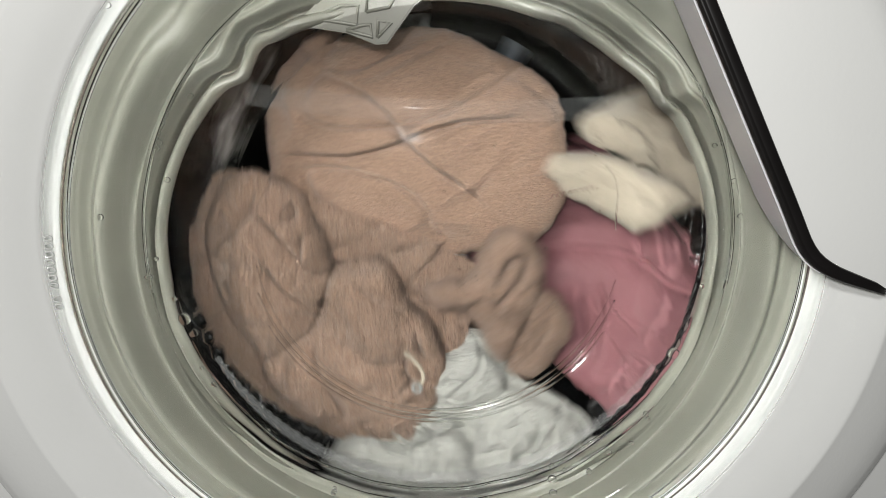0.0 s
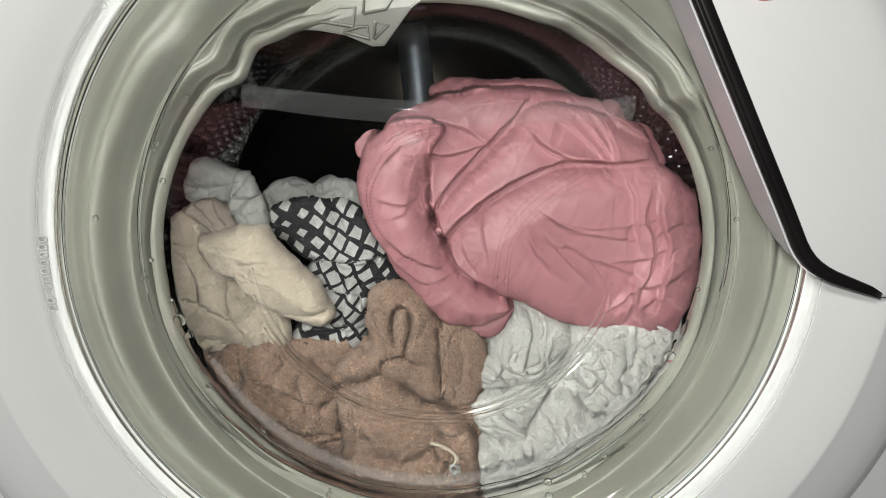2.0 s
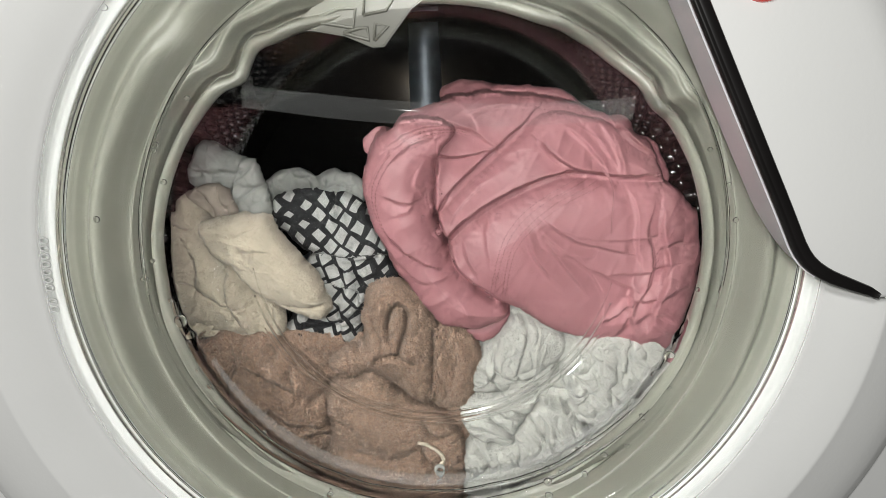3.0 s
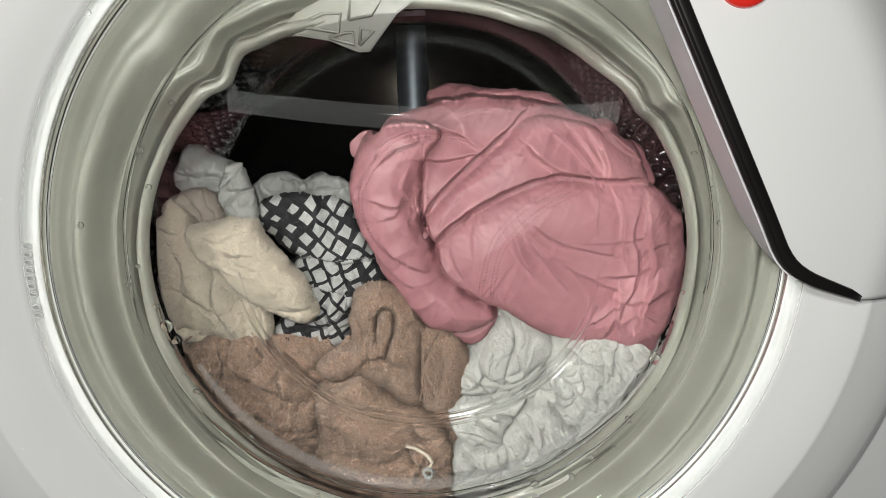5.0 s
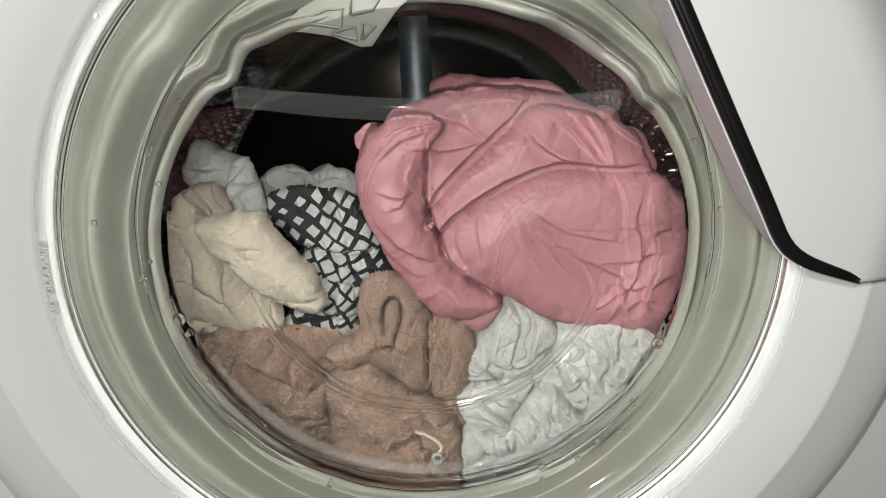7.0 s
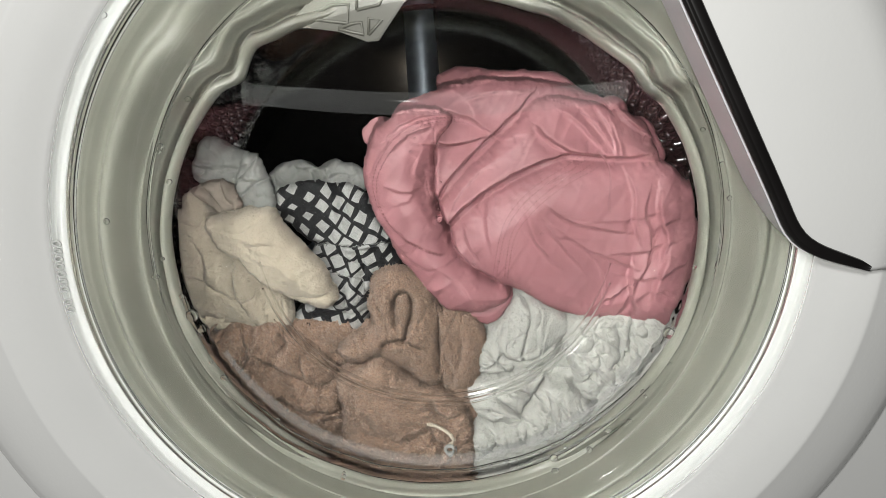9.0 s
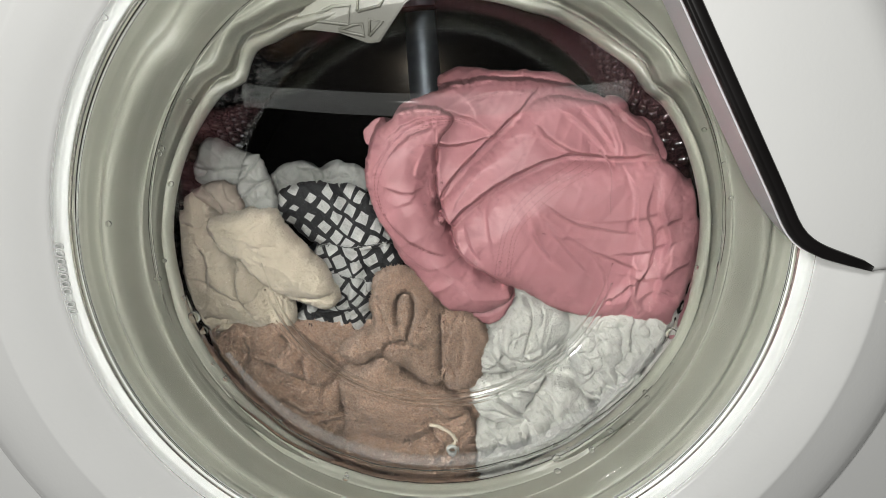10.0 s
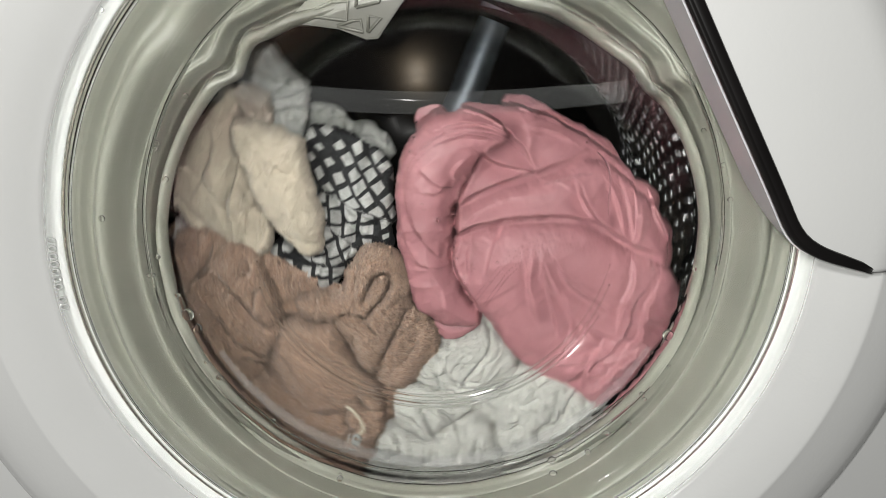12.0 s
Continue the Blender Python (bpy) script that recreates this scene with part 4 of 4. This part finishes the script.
printed.panel(0.128, [(-0.1632, -0.0439), (-0.1526, -0.0418), (-0.1470, -0.0609), (-0.1414, -0.0826), (-0.1321, -0.1049), (-0.1154, -0.1325), (-0.1318, -0.1324), (-0.1543, -0.1048), (-0.1661, -0.0782)], 0.012, 0.01, (0, 0))
printed.crease([(-0.1574, -0.0515), (-0.1516, -0.0773), (-0.1376, -0.1038)], 0.002, 0.004, 0.002)
printed_cloth = printed.build("printed_cloth", PRINT_CLOTH, "wet pale cloth with a dark blotchy print", "cloth")

rag = Garment(81, 0.0009, ((0.013, -0.0045, 70, 1.2), (0.006, -0.0018, 100, 1.2), (0.005, 0.0006, 0, 1)))
rag.panel(0.185, [(-0.1262, 0.0373), (-0.1203, 0.0455), (-0.1096, 0.0495), (-0.1012, 0.0514), (-0.0932, 0.0472), (-0.0874, 0.0434), (-0.0801, 0.0497), (-0.0729, 0.0522), (-0.0648, 0.0475), (-0.0577, 0.0471), (-0.0483, 0.0392), (-0.0510, 0.0233), (-0.0896, 0.0181), (-0.1229, 0.0203)], 0.012, 0.01, (0, 0))
rag.crease([(-0.1064, 0.0501), (-0.1020, 0.0430), (-0.0879, 0.0444), (-0.0835, 0.0360)], 0.002, 0.005, 0.002)
pale_rag = rag.build("pale_rag", SHEER_CLOTH, "small pale rag behind the checked cloth", "cloth")

fold = Garment(35, 0.0011, ((0.034, -0.0060, 30, 2.2), (0.018, 0.0016, 40, 2.0)))
fold.panel(0.262, [(-0.0014, 0.0156), (0.0105, 0.0454), (0.0246, 0.0721), (0.0631, 0.0773), (0.1011, 0.0920), (0.1453, 0.0831), (0.1905, 0.0717), (0.2069, 0.0325), (0.2188, -0.0082), (0.2019, -0.0453), (0.1560, -0.0563), (0.1106, -0.0782), (0.0529, -0.0620), (0.0219, -0.0514), (0.0088, -0.0200)], 0.016, 0.034, (0, 0))
fold.panel(0.256, [(0.0056, 0.0411), (0.0533, 0.0705), (0.1206, 0.0760), (0.1901, 0.0625), (0.1974, 0.0381), (0.1237, 0.0275), (0.0655, 0.0019), (0.0210, -0.0086)], 0.012, 0.016, (0, 0))
fold.crease([(0.0256, -0.0162), (0.0744, -0.0058), (0.1215, 0.0292), (0.1690, 0.0443)], 0.002, 0.008, 0.003)
fold.crease([(0.0340, 0.0429), (0.0728, 0.0336), (0.1034, 0.0044), (0.1543, -0.0155)], 0.002, 0.008, 0.003)
thrown_towel = fold.build("thrown_towel", BROWN_CLOTH, "second wet brown terry towel, thrown about behind the heap", "towel")

THROWN_ROWS = [(0.0, pose(-0.121, -0.115, AZ + 0.085, 0, 12, 0)), (0.1, pose(-0.143, -0.120, AZ + 0.043, 0, 5, 0)), (0.2, pose(-0.174, -0.100, AZ + -0.071, 0, -10, 0)), (0.3, pose(-0.147, -0.040, AZ + -0.079, 0, -8, 0))]
CORD_LINE = [(-0.0076, -0.1256), (0.0003, -0.1279), (0.0084, -0.1336), (0.0115, -0.1393), (0.0085, -0.1427)]
PINK_SEAMS = [[(0.0203, 0.0840), (0.0022, 0.0889), (-0.0202, 0.0813), (-0.0351, 0.0619), (-0.0405, 0.0457), (-0.0355, 0.0268), (-0.0205, 0.0088), (0.0079, -0.0034)],
              [(0.0970, 0.0604), (0.0744, 0.0495), (0.0564, 0.0359), (0.0441, 0.0189), (0.0401, -0.0020), (0.0389, -0.0184)],
              [(0.1043, 0.0568), (0.0805, 0.0455), (0.0636, 0.0323), (0.0502, 0.0153), (0.0472, -0.0020), (0.0467, -0.0197)],
              [(0.0669, 0.1034), (0.0855, 0.0949), (0.1093, 0.0817)]]
ROLL_PIPING = [(0.0009, -0.0486), (0.0022, -0.0676), (0.0032, -0.0849), (0.0065, -0.1007)]


def stitches(cloth, owner, name, line, mat, gap, dash, thick, label):
    """Short threads laid on the cloth along a line; gap 0 makes one unbroken piping."""
    line = [p for p in rounded(line, 2)]
    dense = []
    for (x0, z0), (x1, z1) in zip(line, line[1:]):
        steps = max(2, int(math.hypot(x1 - x0, z1 - z0) / 0.0006))
        dense += [(x0 + (x1 - x0) * k / steps, z0 + (z1 - z0) * k / steps) for k in range(steps)]
    xs, zs = np.array([p[0] for p in dense]), np.array([p[1] for p in dense])
    ys = cloth.depth(xs, zs) - thick * 0.6
    pts = [Vector(p) for p in zip(xs, ys, zs)]
    verts, faces = [], []
    run = max(3, int(dash / 0.0006)) if gap else len(pts)
    skip = int(gap / 0.0006) if gap else 1
    k = 0
    while k + 2 < len(pts):
        v, f = tube(pts[k:k + run], thick, 5)
        base = len(verts)
        verts += v
        faces += [tuple(i + base for i in q) for q in f]
        k += run + skip
    ob = mesh_object(name, verts, faces, mat, owner, label)
    return ob


for line in PINK_SEAMS:
    for shift in (-0.0011, 0.0011):
        stitches(pink, pink_jacket, "seam_stitching", [(x + shift, z - shift) for x, z in line], PINK_THREAD, 0.0010, 0.0020, 0.00028, "darker pink stitching")
stitches(roll, rolled_towel, "piping", ROLL_PIPING, BROWN_CLOTH, 0, 0, 0.0008, "piped towel edge")


def cord():
    v, f = tube([Vector((x, brown.depth(np.array([x]), np.array([z]))[0] - 0.0012, z)) for x, z in rounded(CORD_LINE, 2)], 0.0013, 8)
    ob = mesh_object("drawstring", v, f, CREAM_CLOTH)
    ob.matrix_world = pose(0, 0, AZ)
    x, z = CORD_LINE[-1]
    y = brown.depth(np.array([x]), np.array([z]))[0] - 0.0025
    ring = [Vector((x + 0.0030 * math.cos(t / 16 * 2 * math.pi), y, z - 0.002 + 0.0026 * math.sin(t / 16 * 2 * math.pi))) for t in range(17)]
    v, f = tube(ring, 0.0013, 8)
    mesh_object("toggle_ring", v, f, SHEER_CLOTH, ob, "small pale plastic ring")
    return tagged(ob, "pale cord loop with a small ring on the towel", "drawstring", group="laundry in the drum")


drawstring = cord()


# ---- door ----
BOWL_SIDE = 1
door = tagged(new("washing_machine_door"), "round porthole door with white ring, clear glass bowl and black-edged handle", "door")


def door_parts():
    ring = rounded([(0.183, 0.010), (0.183, 0.0035), (0.1890, 0.0028), (0.1897, 0.0020), (0.1897, -0.0034), (0.1925, -0.0050), (0.203, -0.0125), (0.2140, -0.0172), (0.2158, -0.0177), (0.2172, -0.0174), (0.232, -0.0152), (0.250, -0.0112), (0.2575, -0.003)], 1)
    ring += [(0.2595, 0.0095), (0.230, 0.0095)]
    v, f = lathe(ring, 200)
    mesh_object("door_ring", v, f, WHITE_PLASTIC, door, "glossy white moulded ring")
    # clear outer rim that holds the bowl
    rim = rounded([(0.1893, -0.0005), (0.1893, -0.0040), (0.1870, -0.0046), (0.1830, -0.0040), (0.1815, -0.0012), (0.1822, 0.0010), (0.1880, 0.0012)], 1)
    v, f = lathe(rim, 200)
    ob = mesh_object("clear_rim", v, f, CLEAR, door, "clear plastic rim")
    ob.visible_shadow = False
    # bowl: a glass shell with a flat end and a slanted upper side
    front = rounded([(0.1815, -0.0010), (0.1790, -0.0024), (0.1770, -0.0008), (0.1745, -0.0014), (0.1700, -0.0005), (0.1620, 0.0010), (0.1560, 0.0080), (0.1530, 0.0130), (0.1500, 0.0160), (0.1490, 0.0215), (0.1470, 0.0225), (0.1455, 0.0290), (0.1435, 0.0295), (0.1422, 0.0360), (0.1395, 0.0375), (0.1320, 0.0560),
                     (0.1210, 0.0740), (0.1185, 0.0762), (0.1172, 0.0768), (0.1155, 0.0784), (0.1140, 0.0785), (0.1120, 0.0796), (0.1095, 0.0794), (0.1060, 0.0800), (0.0900, 0.0800), (0.05, 0.0800), (0.0005, 0.0800)], 2)
    def slant(r, y, a):
        if 0.030 < y < 0.062 and math.sin(a) < -0.25:
            r += 0.0011 * math.sin(80 * a) * math.sin(math.pi * (y - 0.030) / 0.032)
        keep = min(1.0, max(0.0, -1.6 * math.sin(a) - 0.15))
        if 0.104 < r < 0.1210:
            y = y * keep + (0.0800 - 0.0060 * ((r - 0.104) / 0.017) ** 2) * (1 - keep)
        if 0.1395 < r < 0.1500 and y > 0.010:
            y = y * keep + (0.016 + (0.150 - r) * 2.05) * (1 - keep)
        if 0.014 < y < 0.070:
            swell = math.sin(math.pi * (y - 0.014) / 0.056)
            r += 0.00035 * swell * (math.sin(11 * a + 1) + math.sin(17 * a + 40 * y) + 0.7 * math.sin(31 * a + 2))
        x, z = r * math.cos(a), r * math.sin(a)
        if y > 0.012 and z > 0.070:
            k = min(1.0, (y - 0.012) / 0.06)
            y -= k * 0.60 * max(0.0, math.sqrt((z - 0.070) ** 2 + 0.000016) - 0.004)
        if y > 0.025 and z < 0.070:
            y -= min(1.0, (y - 0.025) / 0.05) * 0.105 * (0.070 - z)
        return (x, y, z)

    v, f = lathe(front, 256, slant, closed=False)
    ob = mesh_object("glass_bowl", v, f, GLASS, door, "clear moulded glass bowl with wet drops")
    shell = ob.modifiers.new("thick", "SOLIDIFY")
    shell.thickness, shell.offset, shell.use_even_offset = 0.0035, BOWL_SIDE, True
    ob.visible_shadow = False
    # pale strip across the upper edge of the flat end, painting a reflection
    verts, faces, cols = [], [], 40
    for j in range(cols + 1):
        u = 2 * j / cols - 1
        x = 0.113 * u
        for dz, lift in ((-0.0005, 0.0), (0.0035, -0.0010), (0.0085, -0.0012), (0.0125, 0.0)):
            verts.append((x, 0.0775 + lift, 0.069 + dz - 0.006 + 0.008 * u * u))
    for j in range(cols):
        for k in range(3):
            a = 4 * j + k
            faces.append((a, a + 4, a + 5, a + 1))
    ob = mesh_object("reflection_strip", verts, faces, REFLECTION_FILM, door, "pale strip painting a reflection across the glass bowl")
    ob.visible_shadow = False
    # clear beads added for bright arcs round the lower edge of the flat end
    # the pale fluted one on the wall paints the bright band there
    for radius, deep, thick, lo, hi, flutes in ((0.1095, 0.0772, 0.0008, -168, -14, 0), (0.1130, 0.0764, 0.0012, -160, -20, 0), (0.1155, 0.0748, 0.0007, -150, -30, 0), (0.1378, 0.0335, 0.0036, -152, -28, 70)):
        pts, steps = [], 240 if flutes else 120
        for k in range(steps + 1):
            a = math.radians(lo + (hi - lo) * k / steps)
            z = radius * math.sin(a)
            lean = 0.105 * (0.070 - z) * min(1.0, (deep - 0.025) / 0.05)
            pts.append((radius * math.cos(a), deep - lean - 0.0006, z))
        fade = lambda t, f=flutes: (math.sin(math.pi * min(0.97, max(0.03, t))) ** 0.35) * (1 + (0.12 * math.sin(f * 4 * t + 5 * math.sin(9 * t)) if f else 0))
        v, f = tube(pts, thick, 10, fade)
        ob = mesh_object("bright_line_bead", v, f, BAND if flutes else GLASS, door, "bead added for bright lines in the glass")
        ob.visible_shadow = False
    # embossed moulding marks on the rim
    for k, deg in enumerate((176.9, 178.1, 179.3, 180.5, 181.7, 182.9, 184.1, 186.2, 187.4)):
        a = math.radians(deg)
        turn = pose(0.1857 * math.cos(a), -0.0049, 0.1857 * math.sin(a)) @ pose(0, 0, 0, 0, -math.degrees(a), 0)
        v, f = tube([turn @ Vector((0.0019 * math.cos(t * math.pi / 8), 0, 0.0013 * math.sin(t * math.pi / 8))) for t in range(17)], 0.0004, 6)
        mesh_object("moulding_mark", v, f, CLEAR_MARK, door)


door_parts()


def handle():
    """Raised wing over the ring's upper side: white face, lilac-grey flank, black edge that curls out at its foot."""
    yf = -0.035
    bend = rounded([(0.0630, 0.1800), (0.1310, 0.0610), (0.1455, 0.0360), (0.1560, 0.0165), (0.1680, 0.0085), (0.1830, 0.0042), (0.1950, 0.0012)], 3)
    bend = [Vector((x, 0, z)) for x, z in bend]
    reach = [0.0]
    for p, q in zip(bend, bend[1:]):
        reach.append(reach[-1] + (q - p).length)
    way = [k / 47 for k in range(48)]
    path = [Vector((float(np.interp(k * reach[-1], reach, [p.x for p in bend])), 0, float(np.interp(k * reach[-1], reach, [p.z for p in bend])))) for k in way]
    # white face: fans from the edge to the outer rim
    verts, faces, cols = [], [], 24
    ring = ((0.189, -0.003), (0.203, -0.0123), (0.2145, -0.0172), (0.232, -0.0152), (0.250, -0.0112), (0.2575, -0.003))
    rr, ry = [p[0] for p in ring], [p[1] for p in ring]
    for i, p in enumerate(path):
        a = math.radians(float(np.interp(way[i], (0, 0.79, 1), (68, 12, 0.2))))
        o = Vector((0.252 * math.cos(a), 0, 0.252 * math.sin(a)))
        for j in range(cols + 1):
            q = p.lerp(o, j / cols)
            r = math.hypot(q.x, q.z)
            up = min(1.0, max(0.0, q.z / 0.05))
            start, wide = 0.197 + 0.009 * up, 0.050 - 0.004 * up
            k = min(1.0, max(0.0, (r - start) / wide))
            k = k * k * (3 - 2 * k)
            verts.append((q.x, yf * (1 - k) + (float(np.interp(r, rr, ry)) - 0.0006) * k, q.z))
    n = len(path)
    for i in range(n - 1):
        for j in range(cols):
            a = i * (cols + 1) + j
            faces.append((a, a + cols + 1, a + cols + 2, a + 1))
    face = mesh_object("handle_face", verts, faces, WHITE_PLASTIC, door, "smooth white handle wing")
    sol = face.modifiers.new("thick", "SOLIDIFY")
    sol.thickness, sol.offset = 0.003, -1
    # flank under the straight edge
    verts, faces = [], []
    for p, k in zip(path[:42], way):
        back = -0.0065 - 0.024 * min(1.0, max(0.0, (k - 0.70) / 0.16)) ** 1.5
        verts += [(p.x - 0.0005, yf + 0.001, p.z - 0.0003), (p.x + 0.0030, back, p.z - 0.001), (p.x + 0.0070, back, p.z + 0.001), (p.x + 0.0055, yf + 0.001, p.z + 0.003)]
    m = len(verts) // 4
    for i in range(m - 1):
        for k in range(4):
            l = (k + 1) % 4
            faces.append((4 * i + k, 4 * i + 4 + k, 4 * i + 4 + l, 4 * i + l))
    faces += [(0, 1, 2, 3), (4 * m - 1, 4 * m - 2, 4 * m - 3, 4 * m - 4)]
    mesh_object("handle_flank", verts, faces, SILVER, door, "lilac-grey side of the handle", smooth=False)
    # black trim along the edge, with a raised inner bead
    verts, faces = [], []
    prof = ((0.0, 0.0), (0.0002, -0.0022), (0.0016, -0.0030), (0.0030, -0.0024), (0.0036, -0.0026), (0.0085, -0.0030), (0.0097, -0.0020), (0.0099, 0.0015), (0.0, 0.0015))
    for i, p in enumerate(path):
        d = (path[min(i + 1, n - 1)] - path[max(i - 1, 0)]).normalized()
        nrm = Vector((-d.z, 0, d.x))
        if nrm.z < 0:
            nrm = -nrm
        end = max(0.0, (way[i] - 0.80) / 0.20)
        w = 0.68 * (1.0 - 0.45 * end ** 2.0) * (1.0 if end < 0.93 else 0.75)
        for u, y in prof:
            q = p + nrm * u * w
            verts.append((q.x, yf + y, q.z))
    m = len(prof)
    for i in range(n - 1):
        for k in range(m):
            l = (k + 1) % m
            faces.append((i * m + k, i * m + l, (i + 1) * m + l, (i + 1) * m + k))
    faces += [tuple(range(m)), tuple((n - 1) * m + k for k in range(m))[::-1]]
    mesh_object("handle_trim", verts, faces, BLACK, door, "black curved edge trim")
    # red round badge
    v, f = lathe(rounded([(0.0002, -0.0024), (0.009, -0.0022), (0.0115, -0.0012), (0.0120, 0.0010)], 2), 40, closed=False)
    bm_verts = [(x + 0.1245, y + yf - 0.0008, z + 0.1352) for x, y, z in v]
    mesh_object("red_badge", bm_verts, f, RED, door, "glossy red round badge")


handle()


def drops():
    rnd = random.Random(5)
    spots = [(-0.122, 0.137), (-0.113, 0.138), (-0.118, 0.129), (-0.150, 0.115), (-0.118, 0.133), (0.131, 0.126), (0.138, 0.128), (0.128, 0.118), (0.162, 0.094), (0.099, 0.152), (-0.162, 0.020)]
    places = [(x, -0.0010, z, 0.85) for x, z in spots]
    # scattered drops on the bowl's wall, added to glint in the torch
    for _ in range(26):
        a = rnd.choice((rnd.uniform(2.6, 4.4), rnd.uniform(-1.2, 0.5)))
        d = rnd.uniform(0.012, 0.030)
        r = 0.1555 - 0.45 * (d - 0.012)
        places.append((r * math.cos(a), d + 0.006, r * math.sin(a), 0.7))
    # fine drops before the cloth, added for small highlights
    for _ in range(22):
        places.append((rnd.uniform(-0.03, 0.10), 0.0838, rnd.uniform(-0.05, 0.06), 0.35))
    # larger drops added where the glass wall sparkles
    for a, d, size in ((3.45, 0.036, 1.4), (3.52, 0.040, 1.0), (3.36, 0.033, 0.9), (-0.42, 0.036, 1.3), (-0.52, 0.040, 0.9), (-1.1, 0.020, 1.2)):
        places.append((0.1475 * math.cos(a), d, 0.1475 * math.sin(a), size))
    for k, (x, y, z, size) in enumerate(places):
        bm = bmesh.new()
        bmesh.ops.create_uvsphere(bm, u_segments=10, v_segments=7, radius=0.0021 * size)
        s = rnd.uniform(0.7, 1.3)
        bm.transform(pose(x, y, z) @ Matrix.Diagonal((s * rnd.uniform(0.8, 1.4), 0.6, s, 1)))
        ob = part("water_drop", bm, WATER, None)
        ob.visible_shadow = False
        tagged(ob, "tiny clear drop on the door glass, water and added glints alike", "water drop", group="drops on the door glass")


drops()


def trickles():
    """Thin beads of water held between the glass and the wet cloth."""
    zigzag = [(0.066 + 0.0016 * k, 0.0845, 0.0205 + (0.0022 if k % 2 else -0.0018) + 0.0004 * k) for k in range(17)]
    curve = [(0.098, 0.0845, 0.040), (0.104, 0.0845, 0.034), (0.107, 0.0845, 0.024), (0.106, 0.0845, 0.012), (0.1065, 0.0845, 0.002)]
    for line, thick in ((zigzag, 0.00045), (curve, 0.00055)):
        flat = rounded([(x, z) for x, y, z in line], 2)
        v, f = tube([(x, 0.0845 + 0.105 * (z - 0.070), z) for x, z in flat], thick, 6)
        ob = mesh_object("water_trickle", v, f, WATER)
        ob.visible_shadow = False
        tagged(ob, "thin trickle of clear water on the inner glass", "water trickle", group="trickles on the door glass")


trickles()


# ---- movement ----
SWING = [(0.0, 32), (0.1, 16), (0.2, 4), (0.25, -3), (0.3, -10), (0.4, -19), (0.5, -22), (0.65, -18), (0.8, -10), (1.0, 3), (1.2, 10), (1.35, 10), (1.5, 7.5), (1.75, 1), (2.0, -4), (2.2, -3), (2.5, 0),
         (3.0, 0), (11.2, 0), (11.4, 0.5), (11.5, 1.5), (11.6, 2.5), (11.7, 5), (11.8, 10), (11.9, 17), (12.0, 26)]


def swing_rows(extra=None):
    """Rows of the turn about the drum's axis; extra gives added (dx, dy, dz, turn) at the first moments."""
    extra = extra or {}
    rows = []
    for t, a in SWING:
        dx, dy, dz, more = extra.get(t, (0, 0, 0, 0))
        rows.append((t, pose(dx, dy, AZ + dz, 0, a + more, 0)))
    return rows


def motions():
    walk(drum, swing_rows())
    walk(pink_jacket, swing_rows({0.0: (0.05, 0.07, -0.02, 0), 0.1: (0.02, 0.05, 0, 0), 0.2: (0.02, 0.02, 0.01, -6), 0.3: (0.01, 0, 0.01, -6), 0.4: (0, 0, 0, -4), 0.5: (-0.012, 0, -0.004, -5), 0.65: (-0.007, 0, -0.002, -3)}))
    walk(white_blanket, swing_rows({0.4: (-0.006, 0, 0, 3), 0.5: (-0.006, 0, 0, 4), 0.65: (-0.004, 0, 0, 2)}))
    walk(brown_towel, swing_rows({0.0: (0.030, 0, 0.055, -12), 0.1: (0.030, 0, 0.030, 0), 0.2: (0.012, 0, 0.010, 2), 0.25: (0.004, 0, 0.004, 2)}))
    walk(drawstring, swing_rows({0.0: (0.030, 0, 0.055, -12), 0.1: (0.030, 0, 0.030, 0), 0.2: (0.012, 0, 0.010, 2), 0.25: (0.004, 0, 0.004, 2)}))
    walk(rolled_towel, swing_rows({0.0: (0.085, 0, 0.022, -10), 0.1: (0.048, 0, 0.004, 0), 0.2: (0.022, 0, 0.004, 2)}))
    walk(thrown_towel, THROWN_ROWS + [(t, pose(0, 0, AZ, 0, a, 0)) for t, a in SWING if t >= 0.4])
    walk(check_cloth, swing_rows({0.0: (0, 0.12, 0, 20), 0.1: (0, 0.09, 0, 20), 0.2: (0, 0.04, 0, 18), 0.25: (0, 0.01, 0, 10), 0.3: (0, 0, 0, 4)}))
    walk(cream_towel, swing_rows({0.0: (0.025, 0.02, 0, 123), 0.1: (0, 0, 0, 114), 0.2: (0, 0, -0.03, 88), 0.25: (0, 0, -0.01, 45), 0.3: (0, 0, 0, 6)}))
    walk(taupe_cloth, swing_rows({0.0: (0, 0.02, 0, 123), 0.1: (0, 0, 0, 114), 0.2: (0, 0, -0.03, 88), 0.25: (0, 0, -0.01, 45), 0.3: (0, 0, 0, 6)}))
    walk(pale_cloth, swing_rows({0.0: (0, 0.09, 0, 30), 0.1: (0, 0.07, 0, 40), 0.2: (0, 0.03, 0, 40), 0.25: (0, 0, 0, 25), 0.3: (0, 0, 0, 12)}))
    walk(printed_cloth, swing_rows({0.0: (0.02, 0.05, 0.05, 16), 0.1: (0, 0.03, 0.02, 16), 0.2: (0, 0, 0.012, 6), 0.25: (0, 0, 0.004, 2)}))
    walk(pale_rag, swing_rows({0.0: (0, 0, 0, 60), 0.1: (0, 0, 0, 50), 0.2: (0, 0, 0, 30), 0.25: (0, 0, 0, 18), 0.3: (0, 0, 0, 8)}))


motions()
